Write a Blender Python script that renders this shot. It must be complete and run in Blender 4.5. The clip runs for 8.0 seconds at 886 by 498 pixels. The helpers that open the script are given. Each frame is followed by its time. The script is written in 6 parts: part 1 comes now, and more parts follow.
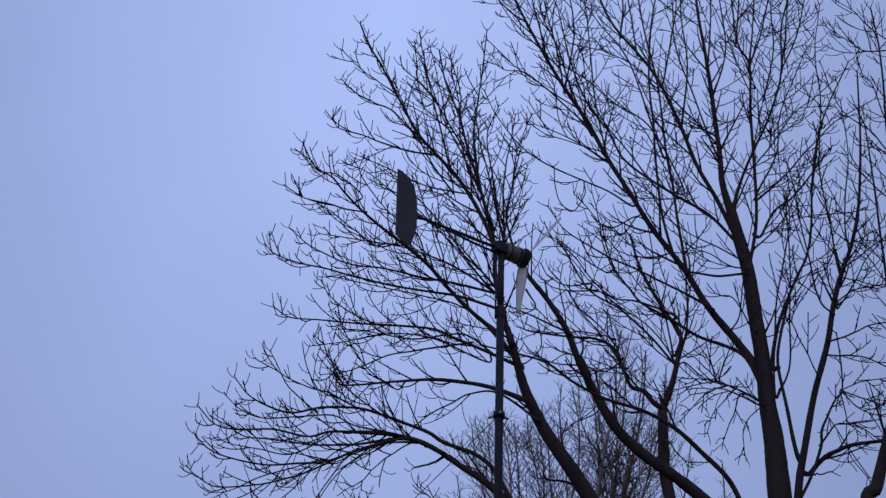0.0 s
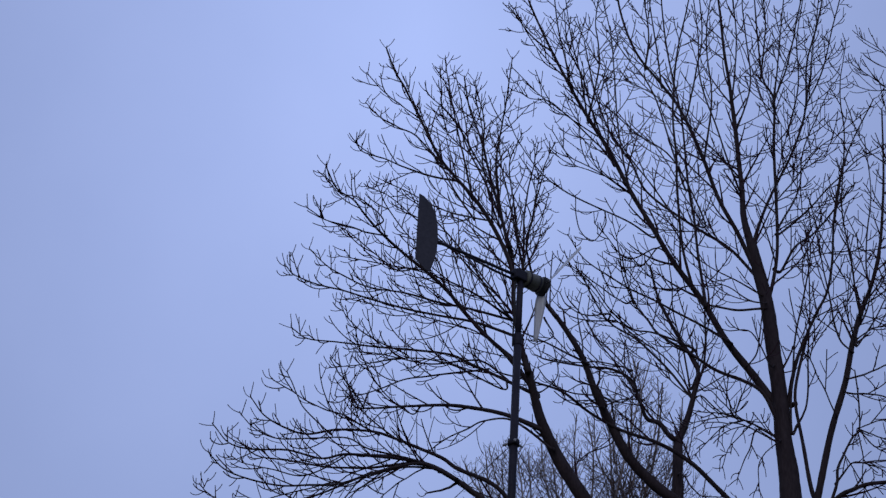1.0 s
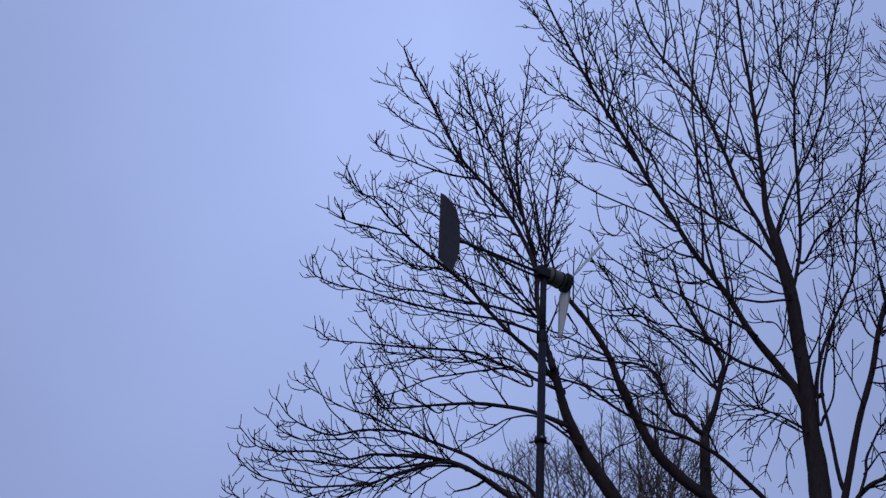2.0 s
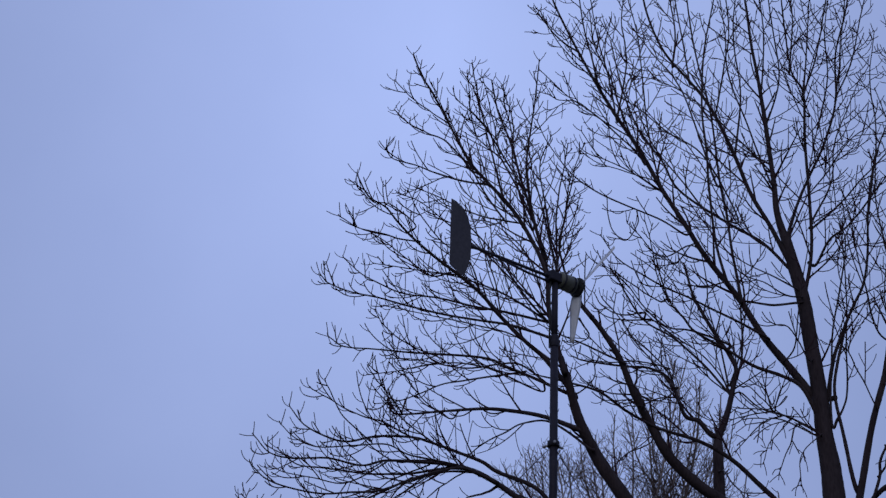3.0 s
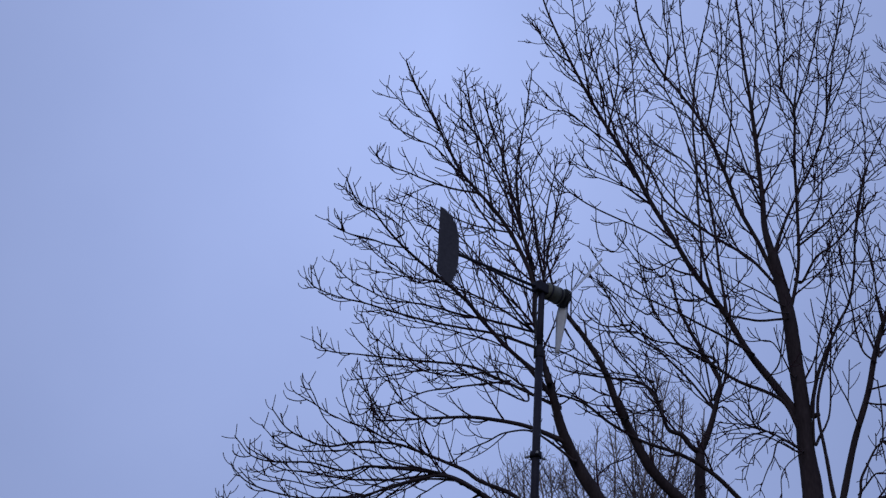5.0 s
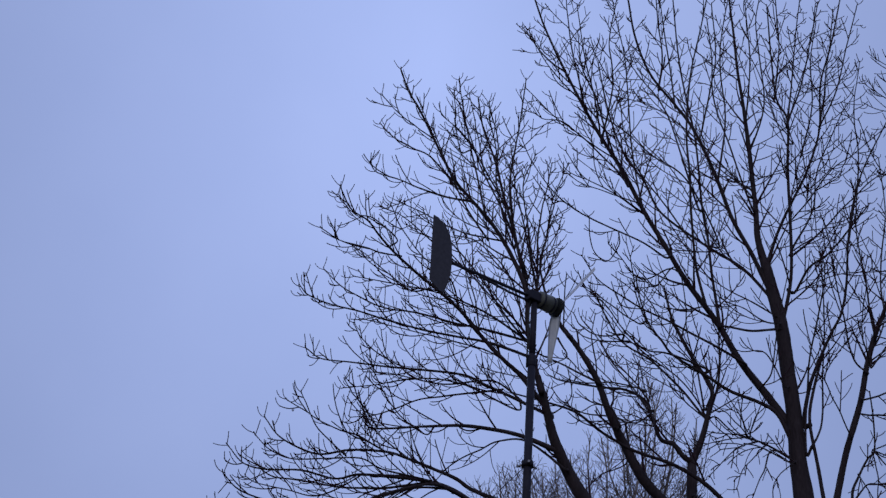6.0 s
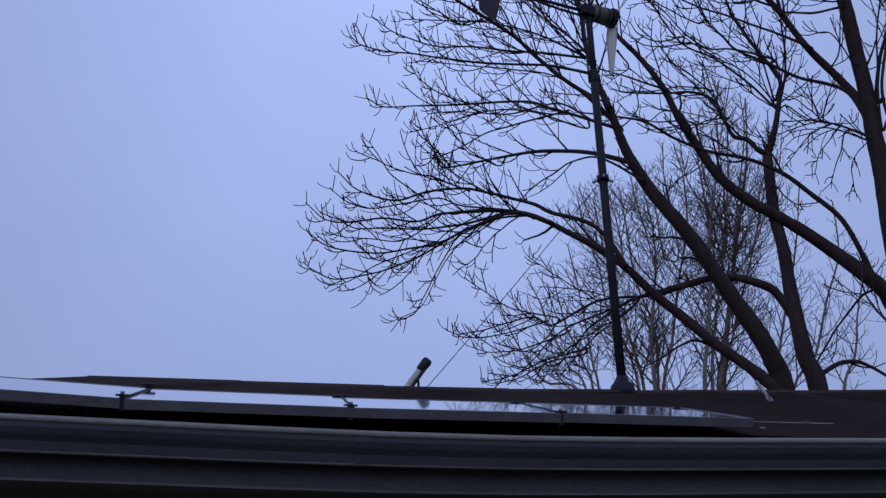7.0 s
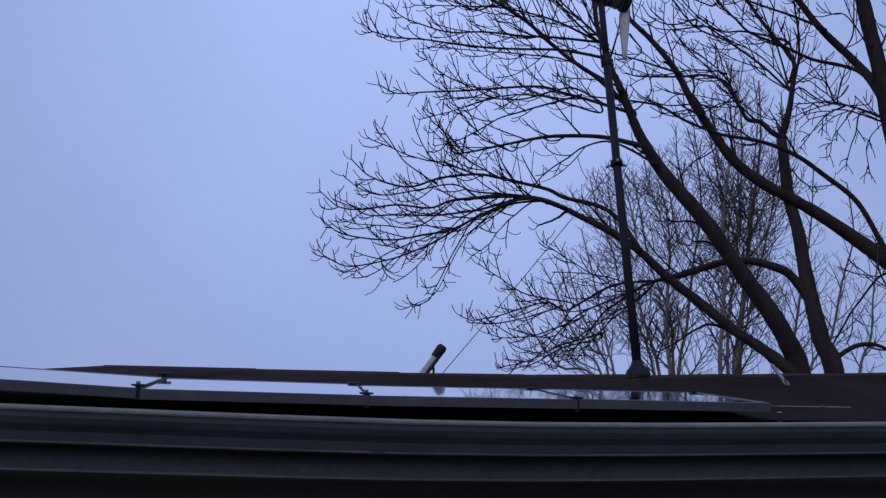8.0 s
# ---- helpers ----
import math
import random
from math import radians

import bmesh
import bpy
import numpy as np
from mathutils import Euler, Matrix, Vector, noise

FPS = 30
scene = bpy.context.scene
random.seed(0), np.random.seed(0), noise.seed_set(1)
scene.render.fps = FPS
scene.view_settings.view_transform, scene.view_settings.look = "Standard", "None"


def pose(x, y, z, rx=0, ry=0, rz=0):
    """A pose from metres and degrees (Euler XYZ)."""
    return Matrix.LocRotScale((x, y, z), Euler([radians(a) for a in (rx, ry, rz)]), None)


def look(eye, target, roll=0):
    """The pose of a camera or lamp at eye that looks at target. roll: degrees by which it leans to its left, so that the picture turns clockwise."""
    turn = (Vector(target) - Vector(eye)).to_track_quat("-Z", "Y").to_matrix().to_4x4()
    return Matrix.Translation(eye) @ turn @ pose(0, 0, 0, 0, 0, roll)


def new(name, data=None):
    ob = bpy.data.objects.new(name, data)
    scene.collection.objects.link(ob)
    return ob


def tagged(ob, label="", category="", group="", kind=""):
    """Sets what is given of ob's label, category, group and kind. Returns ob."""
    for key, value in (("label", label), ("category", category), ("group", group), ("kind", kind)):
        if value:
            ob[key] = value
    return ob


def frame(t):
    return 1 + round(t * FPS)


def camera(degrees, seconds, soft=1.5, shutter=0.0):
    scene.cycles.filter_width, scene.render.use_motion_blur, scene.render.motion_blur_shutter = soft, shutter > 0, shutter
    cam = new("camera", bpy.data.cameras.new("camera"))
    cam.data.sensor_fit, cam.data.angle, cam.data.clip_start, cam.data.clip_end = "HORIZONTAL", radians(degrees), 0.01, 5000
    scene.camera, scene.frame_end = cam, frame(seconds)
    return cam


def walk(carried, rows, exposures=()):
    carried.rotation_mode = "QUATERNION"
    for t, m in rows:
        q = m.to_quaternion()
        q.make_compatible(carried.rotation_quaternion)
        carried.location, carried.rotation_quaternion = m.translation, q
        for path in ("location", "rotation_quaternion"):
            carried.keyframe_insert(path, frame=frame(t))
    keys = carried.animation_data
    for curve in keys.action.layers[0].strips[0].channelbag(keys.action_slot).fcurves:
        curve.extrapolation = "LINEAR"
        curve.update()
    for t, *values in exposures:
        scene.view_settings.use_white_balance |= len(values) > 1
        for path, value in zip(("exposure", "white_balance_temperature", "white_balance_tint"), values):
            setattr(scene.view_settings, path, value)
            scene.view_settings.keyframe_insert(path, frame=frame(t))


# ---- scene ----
cam = camera(37.0, 8.0, soft=1.4, shutter=0.12)
# seconds; yaw, pitch and lean in degrees; the sway of the standing eye in metres
TURNS = [
    (0, -5.37, 30.53, 2.04, (0.018, 0.031, 0.028)),
    (0.5, -4.08, 31.07, 3.68, (0.005, 0.023, 0.015)),
    (1, -4.32, 31.58, 4.26, (0.014, 0.010, 0.019)),
    (1.5, -3.78, 31.38, 3.92, (0.005, 0.005, 0.026)),
    (3, -2.70, 31.68, 3.30, (-0.007, -0.020, 0.001)),
    (3.5, -2.19, 31.69, 3.69, (-0.011, -0.028, 0.006)),
    (4, -2.43, 31.69, 4.22, (-0.015, -0.040, 0.006)),
    (4.5, -3.06, 31.77, 4.47, (-0.011, -0.024, 0.012)),
    (6, -3.58, 32.35, 4.73, (0.000, -0.024, 0.019)),
    (6.2, -3.58, 32.22, 5.50, (0.001, -0.022, 0.017)),
    (6.3, -3.41, 32.02, 5.16, (0.001, -0.020, 0.015)),
    (6.4, -3.36, 31.05, 4.25, (0.002, -0.018, 0.012)),
    (6.5, -3.22, 28.26, 1.33, (0.003, -0.015, 0.008)),
    (6.6, -2.60, 25.82, 0.43, (0.004, -0.012, 0.003)),
    (6.7, -1.38, 24.28, -0.26, (0.006, -0.008, -0.002)),
    (6.8, -1.02, 22.94, -1.22, (0.008, -0.005, -0.006)),
    (7, -0.64, 21.01, -2.56, (0.009, -0.001, -0.010)),
    (7.5, -0.01, 20.59, -2.39, (0.000, 0.000, 0.000)),
    (8, 0.01, 20.42, -2.86, (0.005, 0.011, 0.001)),
]
walk(cam, [(t, pose(x, y, 1.6 + z, 90 + p, 0, w) @ pose(0, 0, 0, 0, 0, lean)) for t, w, p, lean, (x, y, z) in TURNS],
     exposures=[(0.0, -0.1), (1.5, -0.1), (3.5, -0.13), (6.4, -0.13), (6.8, -0.09), (7.0, 0.06), (8.0, 0.06)])

# ---- world and light ----
SUN_HEIGHT, SUN_TURN = 24.0, 200.0
world = bpy.data.worlds.new("dusk_sky")
world.use_nodes = True
scene.world = world
wn, wl = world.node_tree.nodes, world.node_tree.links
wn.clear()
sky = wn.new("ShaderNodeTexSky")
sky.sky_type, sky.sun_disc = "NISHITA", False
sky.sun_elevation, sky.sun_rotation = radians(SUN_HEIGHT), radians(SUN_TURN)
# an overcast dusk: lavender-blue cloud, brightest above the trees; the lens's edge darkening is put into the sky
SKY_PEAK = (0.03, 0.78, 0.64)
cloud_coord = wn.new("ShaderNodeTexCoord")
cloud_noise = wn.new("ShaderNodeTexNoise")
cloud_noise.inputs["Scale"].default_value, cloud_noise.inputs["Detail"].default_value = 3.0, 5.0
cloud_ramp = wn.new("ShaderNodeValToRGB")
cloud_ramp.color_ramp.elements[0].position, cloud_ramp.color_ramp.elements[0].color = 0.3, (3.14, 4.05, 7.42, 1)
cloud_ramp.color_ramp.elements[1].position, cloud_ramp.color_ramp.elements[1].color = 0.72, (3.62, 4.56, 8.1, 1)
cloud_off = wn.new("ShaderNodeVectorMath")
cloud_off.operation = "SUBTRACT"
cloud_off.inputs[1].default_value = SKY_PEAK
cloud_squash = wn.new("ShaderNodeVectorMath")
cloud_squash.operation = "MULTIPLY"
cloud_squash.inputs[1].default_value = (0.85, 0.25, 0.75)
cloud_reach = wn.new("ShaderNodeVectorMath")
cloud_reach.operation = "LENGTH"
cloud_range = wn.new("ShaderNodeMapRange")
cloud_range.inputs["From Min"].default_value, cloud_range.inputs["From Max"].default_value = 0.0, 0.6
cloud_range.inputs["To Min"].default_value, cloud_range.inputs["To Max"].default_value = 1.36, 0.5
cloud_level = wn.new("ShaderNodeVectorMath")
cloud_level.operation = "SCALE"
cloud_mix = wn.new("ShaderNodeMix")
cloud_mix.data_type = "RGBA"
cloud_mix.inputs["Factor"].default_value = 0.95
background = wn.new("ShaderNodeBackground")
background.inputs["Strength"].default_value = 0.1
out = wn.new("ShaderNodeOutputWorld")
wl.new(cloud_coord.outputs["Generated"], cloud_noise.inputs["Vector"])
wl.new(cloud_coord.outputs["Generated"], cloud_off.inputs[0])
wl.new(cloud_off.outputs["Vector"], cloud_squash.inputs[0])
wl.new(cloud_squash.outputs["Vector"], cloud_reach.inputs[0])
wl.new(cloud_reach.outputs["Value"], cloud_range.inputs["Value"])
wl.new(cloud_noise.outputs["Fac"], cloud_ramp.inputs["Fac"])
wl.new(cloud_ramp.outputs["Color"], cloud_level.inputs[0])
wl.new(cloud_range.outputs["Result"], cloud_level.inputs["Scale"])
wl.new(sky.outputs["Color"], cloud_mix.inputs["A"])
wl.new(cloud_level.outputs["Vector"], cloud_mix.inputs["B"])
wl.new(cloud_mix.outputs["Result"], background.inputs["Color"])
wl.new(background.outputs["Background"], out.inputs["Surface"])
sun = new("sun", bpy.data.lights.new("sun", "SUN"))
sun.data.energy, sun.data.angle, sun.data.color = 0.25, radians(30), (1.0, 0.95, 0.88)
az, el = radians(SUN_TURN), radians(SUN_HEIGHT)
toward = Vector((math.sin(az) * math.cos(el), math.cos(az) * math.cos(el), math.sin(el)))
sun.matrix_world = look(toward * 50, (0, 0, 0))


# ---- materials ----
def material(name, dark, light, rough=0.8, metal=0.0, scale=6.0, fine=60.0, bump=0.3, stretch=(1, 1, 1), per_piece=0.0, coat=0.0, shine=0.5):
    """Two scales of colour variation, roughness variation and fine relief."""
    mat = bpy.data.materials.new(name)
    mat.use_nodes = True
    n, l = mat.node_tree.nodes, mat.node_tree.links
    bsdf = n["Principled BSDF"]
    co = n.new("ShaderNodeTexCoord")
    mp = n.new("ShaderNodeMapping")
    mp.inputs["Scale"].default_value = stretch
    l.new(co.outputs["Object"], mp.inputs["Vector"])
    big, small = n.new("ShaderNodeTexNoise"), n.new("ShaderNodeTexNoise")
    big.inputs["Scale"].default_value, big.inputs["Detail"].default_value = scale, 5
    small.inputs["Scale"].default_value, small.inputs["Detail"].default_value = fine, 3
    for t in (big, small):
        l.new(mp.outputs["Vector"], t.inputs["Vector"])
    add = n.new("ShaderNodeMath")
    add.operation = "MULTIPLY_ADD"
    add.inputs[1].default_value, add.inputs[2].default_value = 0.45, 0.0
    l.new(small.outputs["Fac"], add.inputs[0])
    tot = n.new("ShaderNodeMath")
    tot.operation = "MULTIPLY_ADD"
    tot.inputs[1].default_value = 0.6
    l.new(big.outputs["Fac"], tot.inputs[0])
    l.new(add.outputs[0], tot.inputs[2])
    last = tot
    if per_piece:
        info = n.new("ShaderNodeObjectInfo")
        pp = n.new("ShaderNodeMath")
        pp.operation = "MULTIPLY_ADD"
        pp.inputs[1].default_value = per_piece
        l.new(info.outputs["Random"], pp.inputs[0])
        l.new(tot.outputs[0], pp.inputs[2])
        last = pp
    ramp = n.new("ShaderNodeValToRGB")
    ramp.color_ramp.elements[0].position, ramp.color_ramp.elements[0].color = 0.36, (*dark, 1)
    ramp.color_ramp.elements[1].position, ramp.color_ramp.elements[1].color = 0.72, (*light, 1)
    l.new(last.outputs[0], ramp.inputs["Fac"])
    l.new(ramp.outputs["Color"], bsdf.inputs["Base Color"])
    rr = n.new("ShaderNodeMapRange")
    rr.inputs["To Min"].default_value, rr.inputs["To Max"].default_value = max(0.02, rough - 0.12), min(1.0, rough + 0.12)
    l.new(big.outputs["Fac"], rr.inputs["Value"])
    l.new(rr.outputs["Result"], bsdf.inputs["Roughness"])
    bp = n.new("ShaderNodeBump")
    bp.inputs["Strength"].default_value, bp.inputs["Distance"].default_value = bump, 0.01
    l.new(last.outputs[0], bp.inputs["Height"])
    l.new(bp.outputs["Normal"], bsdf.inputs["Normal"])
    bsdf.inputs["Metallic"].default_value = metal
    bsdf.inputs["Coat Weight"].default_value = coat
    bsdf.inputs["Specular IOR Level"].default_value = shine
    return mat


BARK = material("bark", (0.032, 0.023, 0.025), (0.08, 0.06, 0.063), 0.95, scale=5, fine=45, bump=0.8, stretch=(1, 1, 0.25), shine=0.15)
TWIG = material("twig_bark", (0.038, 0.018, 0.025), (0.076, 0.04, 0.05), 0.9, scale=4, fine=30, bump=0.2, shine=0.15)
BROWN_TWIG = material("brown_twig_bark", (0.11, 0.08, 0.07), (0.2, 0.15, 0.13), 0.9, scale=4, fine=30, bump=0.2, shine=0.15)
PALE_BARK = material("pale_bark", (0.2, 0.165, 0.15), (0.38, 0.32, 0.295), 0.95, scale=5, fine=45, bump=0.6, stretch=(1, 1, 0.25), shine=0.15)
ROOFING = material("brown_roofing", (0.042, 0.025, 0.02), (0.078, 0.047, 0.039), 0.9, scale=2.5, fine=70, bump=0.25, shine=0.12)
GUTTER = material("dark_gutter_paint", (0.036, 0.039, 0.052), (0.066, 0.07, 0.09), 0.5, scale=3, fine=40, bump=0.12, stretch=(0.3, 1, 1), shine=0.45)
LIP = material("pale_gutter_lip", (0.26, 0.25, 0.24), (0.42, 0.41, 0.39), 0.55, scale=5, fine=50, bump=0.15, stretch=(0.3, 1, 1), shine=0.3)
# drip edge colour, shared by the highlight painted on the gutter bead
TRIM_AND_HIGHLIGHT = material("dull_trim_and_bead_highlight", (0.09, 0.09, 0.092), (0.17, 0.17, 0.172), 0.6, scale=5, fine=50, bump=0.15, stretch=(0.3, 1, 1), shine=0.3)
FASCIA = material("dark_fascia_paint", (0.06, 0.061, 0.074), (0.105, 0.107, 0.124), 0.8, scale=4, fine=60, bump=0.3, stretch=(0.3, 1, 1), shine=0.2)
SIDING = material("dark_siding_paint", (0.14, 0.138, 0.145), (0.21, 0.207, 0.215), 0.8, scale=2, fine=40, bump=0.2, per_piece=0.2, shine=0.2)
ALUMINIUM = material("dark_anodised_frame", (0.11, 0.105, 0.13), (0.19, 0.185, 0.21), 0.5, 0.3, scale=8, fine=90, bump=0.08)
PANEL_GLASS = material("panel_glass", (0.012, 0.014, 0.03), (0.02, 0.024, 0.05), 0.03, scale=3, fine=20, bump=0.0015, coat=0.75)
STEEL = material("dark_steel_pipe", (0.019, 0.017, 0.027), (0.042, 0.039, 0.055), 0.6, 0.0, scale=7, fine=60, bump=0.15, shine=0.2)
GALVANISED = material("galvanised_steel", (0.3, 0.3, 0.32), (0.5, 0.5, 0.52), 0.5, 0.7, scale=12, fine=80, bump=0.1)
FIN_PAINT = material("grey_fin_sheet", (0.045, 0.04, 0.05), (0.085, 0.078, 0.092), 0.6, scale=2.2, fine=40, bump=0.12, shine=0.3)
MOTOR = material("motor_housing_paint", (0.10, 0.10, 0.08), (0.2, 0.195, 0.16), 0.5, scale=9, fine=60, bump=0.15)
BLACK = material("black_rubber", (0.012, 0.012, 0.013), (0.03, 0.03, 0.03), 0.7, scale=9, fine=60, bump=0.15)
BLADE = material("white_blade_plastic", (0.72, 0.72, 0.74), (0.86, 0.86, 0.86), 0.4, scale=6, fine=40, bump=0.05)
PIPE_WHITE = material("weathered_white_pipe", (0.45, 0.44, 0.42), (0.75, 0.74, 0.72), 0.5, scale=8, fine=60, bump=0.1)
GRASS = material("winter_grass", (0.05, 0.055, 0.025), (0.13, 0.12, 0.06), 0.95, scale=0.6, fine=14, bump=0.8)


# ---- building helpers ----
def part(name, bm, mat, parent=None, label=""):
    """One bmesh as one mesh object under a thing or a part."""
    me = bpy.data.meshes.new(name)
    bm.normal_update()
    bm.to_mesh(me)
    bm.free()
    me.materials.append(mat)
    ob = new(name, me)
    if parent:
        ob.parent = parent
    if label:
        ob["label"] = label
    return ob


def thing(name, m, label, category, group="", kind=""):
    ob = new(name)
    ob.matrix_world = m
    ob.empty_display_size = 0.1
    return tagged(ob, label, category, group, kind)


def box(bm, lo, hi, bevel=0.0, m=None):
    vs = bmesh.ops.create_cube(bm, size=1)["verts"]
    for v in vs:
        v.co = Vector([lo[i] + (v.co[i] + 0.5) * (hi[i] - lo[i]) for i in range(3)])
    if bevel:
        es = list({e for v in vs for e in v.link_edges})
        made = bmesh.ops.bevel(bm, geom=es, offset=bevel, segments=2, profile=0.6, affect="EDGES")
        vs = list({v for f in made["faces"] for v in f.verts} | {v for v in vs if v.is_valid})
    if m is not None:
        bmesh.ops.transform(bm, matrix=m, verts=[v for v in vs if v.is_valid])
    return bm


def tube(bm, pts, radii, sides=12, caps=True):
    """A tube along points, with a radius at each."""
    pts = [Vector(p) for p in pts]
    rings, ref = [], Vector((0.31, 0.2, 0.93))
    for i, p in enumerate(pts):
        t = (pts[min(i + 1, len(pts) - 1)] - pts[max(i - 1, 0)]).normalized()
        a = t.cross(ref if abs(t.dot(ref)) < 0.95 else Vector((1, 0, 0))).normalized()
        b = t.cross(a)
        rings.append([bm.verts.new(p + (a * math.cos(k * math.tau / sides) + b * math.sin(k * math.tau / sides)) * radii[i]) for k in range(sides)])
    for r, s in zip(rings, rings[1:]):
        for k in range(sides):
            bm.faces.new((r[k], r[(k + 1) % sides], s[(k + 1) % sides], s[k])).smooth = True
    if caps:
        bm.faces.new(rings[0][::-1])
        bm.faces.new(rings[-1])
    return bm


def profile_run(bm, prof, stations):
    """A section of (across, up) points carried along stations of (origin, across, up) vectors."""
    rings = [[bm.verts.new(o + a * x + u * z) for x, z in prof] for o, a, u in stations]
    n = len(prof)
    for r, s in zip(rings, rings[1:]):
        for k in range(n):
            bm.faces.new((r[k], r[(k + 1) % n], s[(k + 1) % n], s[k]))
    bm.faces.new(rings[0][::-1])
    bm.faces.new(rings[-1])
    return bm


# ---- ground ----
def build_ground():
    bm = bmesh.new()
    n, half = 60, 900.0
    grid = []
    for i in range(n + 1):
        row = []
        for j in range(n + 1):
            u, v = 2 * i / n - 1, 2 * j / n - 1
            x, y = half * u * abs(u) ** 1.5, half * v * abs(v) ** 1.5
            row.append(bm.verts.new((x, y, 0.12 * noise.noise((x * 0.07, y * 0.07, 0.0)) - 0.05)))
        grid.append(row)
    for i in range(n):
        for j in range(n):
            bm.faces.new((grid[i][j], grid[i + 1][j], grid[i + 1][j + 1], grid[i][j + 1])).smooth = True
    tagged(part("ground", bm, GRASS), "winter lawn of short dull grass", "ground", kind="structure")


build_ground()

# ---- house plan ----
Z0 = 1.6
EAVE_DIR = Vector((math.cos(radians(16.9)), math.sin(radians(16.9)), 0))
RIDGE_DIR = Vector((math.cos(radians(12.4)), math.sin(radians(12.4)), 0))
IN = Vector((-EAVE_DIR.y, EAVE_DIR.x, 0))
EAVE_0 = Vector((0, 5.80, Z0 + 1.343))
RIDGE_0 = Vector((0, 10.06, Z0 + 2.70))
UP = Vector((0, 0, 1))


def eave(s):
    """The eave hangs a little low in its middle."""
    return EAVE_0 + EAVE_DIR * s + UP * (0.014 * (s - 0.2) ** 2 / (1 + 0.2 * abs(s - 0.2) ** 1.7) - 0.016)


def ridge(s):
    """The ridge of the old roof sags a little between its ends."""
    return RIDGE_0 + RIDGE_DIR * s + UP * (0.009 * (s - 0.9) ** 2 / (1 + 0.16 * abs(s - 0.9) ** 1.5) - 0.02)


S_LEFT, S_RIGHT, R_LEFT, R_RIGHT = -3.5, 12.5, -2.62, 8.2
EAVE_STOPS = (S_LEFT, -2.7, -2.0, -1.4, -0.8, -0.2, 0.4, 1.0, 1.6, 2.2, 3.0, 4.5, 7.0, S_RIGHT)
RIDGE_STOPS = (-2.62, -1.5, -0.4, 0.6, 1.6, 3.0, 5.0, 8.2)


def build_house():
    house = thing("house", pose(0, 0, 0), "low house with a brown hipped roof and dark gutters", "house")
    inn = IN * 0.06
    drop = UP * 0.03
    a, b = eave(S_LEFT) + inn - drop, eave(S_RIGHT) + inn - drop
    c, d = ridge(R_LEFT), ridge(R_RIGHT)
    back = IN * 8.4
    e, f = a + back, b + back
    bm = bmesh.new()
    low, top, rear = [], [], []
    for r in RIDGE_STOPS:
        k = (r - R_LEFT) / (R_RIGHT - R_LEFT)
        low.append(bm.verts.new(a.lerp(b, k)))
        top.append(bm.verts.new(ridge(r)))
        rear.append(bm.verts.new(e.lerp(f, k)))
    for i in range(len(top) - 1):
        bm.faces.new((low[i], low[i + 1], top[i + 1], top[i]))
        bm.faces.new((rear[i + 1], rear[i], top[i], top[i + 1]))
    bm.faces.new((rear[0], low[0], top[0]))
    bm.faces.new((low[-1], rear[-1], top[-1]))
    bmesh.ops.solidify(bm, geom=bm.faces[:], thickness=0.05)
    part("roof", bm, ROOFING, house, "brown sheet-metal hipped roof")
    rng = random.Random(4)
    runs = [(ridge(p), ridge(q), "ridge_cap") for p, q in zip(RIDGE_STOPS, RIDGE_STOPS[1:])]
    for p, q, nm in runs + [(c, a, "hip_cap"), (d, b, "hip_cap")]:
        t = (q - p).normalized()
        side = t.cross(UP).normalized()
        up = side.cross(t)
        n = max(1, round((q - p).length / 0.9))
        for k in range(n):
            lift, tip = rng.uniform(0.0, 0.003), rng.uniform(-0.002, 0.004)
            p0, p1 = p.lerp(q, k / n) + up * lift, p.lerp(q, min(1, (k + 1.06) / n)) + up * (lift + 0.006 + tip)
            bm = bmesh.new()
            profile_run(bm, [(-0.11, -0.04), (-0.035, 0.004), (0.035, 0.004), (0.11, -0.04), (0.035, -0.006), (-0.035, -0.006)],
                        [(p0, side, up), (p1, side, up)])
            part(nm, bm, ROOFING, house)
    # gutter: an ogee trough with a rolled lip
    bm = bmesh.new()
    trough = [(0.0, 0.0), (0.0, -0.035), (0.012, -0.06), (0.035, -0.085), (0.045, -0.125), (0.13, -0.125), (0.13, 0.0), (0.126, 0.0),
              (0.126, -0.12), (0.05, -0.12), (0.04, -0.083), (0.016, -0.056), (0.005, -0.03), (0.005, 0.0)]
    profile_run(bm, trough, [(eave(s), IN, UP) for s in EAVE_STOPS])
    gutter = part("gutter", bm, GUTTER, house, "dark ogee gutter")
    # rolled lip, paler than the trough
    bm = bmesh.new()
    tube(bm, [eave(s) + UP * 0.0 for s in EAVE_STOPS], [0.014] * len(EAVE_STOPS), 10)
    part("gutter_lip", bm, LIP, gutter, "pale rolled gutter lip")
    # paler bead: the highlight along the trough's bottom roll, put into the colour
    bm = bmesh.new()
    tube(bm, [eave(s) + IN * 0.05 - UP * 0.128 for s in EAVE_STOPS], [0.007] * len(EAVE_STOPS), 8)
    part("gutter_bead_highlight", bm, TRIM_AND_HIGHLIGHT, gutter)
    for s in (-3.4, -0.36, 2.66, 5.7):
        bm = bmesh.new()
        profile_run(bm, [(x - 0.003 if x < 0.1 else x + 0.002, z - 0.002) for x, z in trough[:7]] + [(x, z) for x, z in trough[7:]],
                    [(eave(s), IN, UP), (eave(s + 0.06), IN, UP)])
        part("gutter_joint", bm, GUTTER, gutter)
    bm = bmesh.new()
    prof = [(0.132, -0.005), (0.132, -0.225), (0.155, -0.225), (0.155, -0.005)]
    profile_run(bm, prof, [(eave(s), IN, UP) for s in EAVE_STOPS])
    part("fascia", bm, FASCIA, house, "dark painted fascia board")
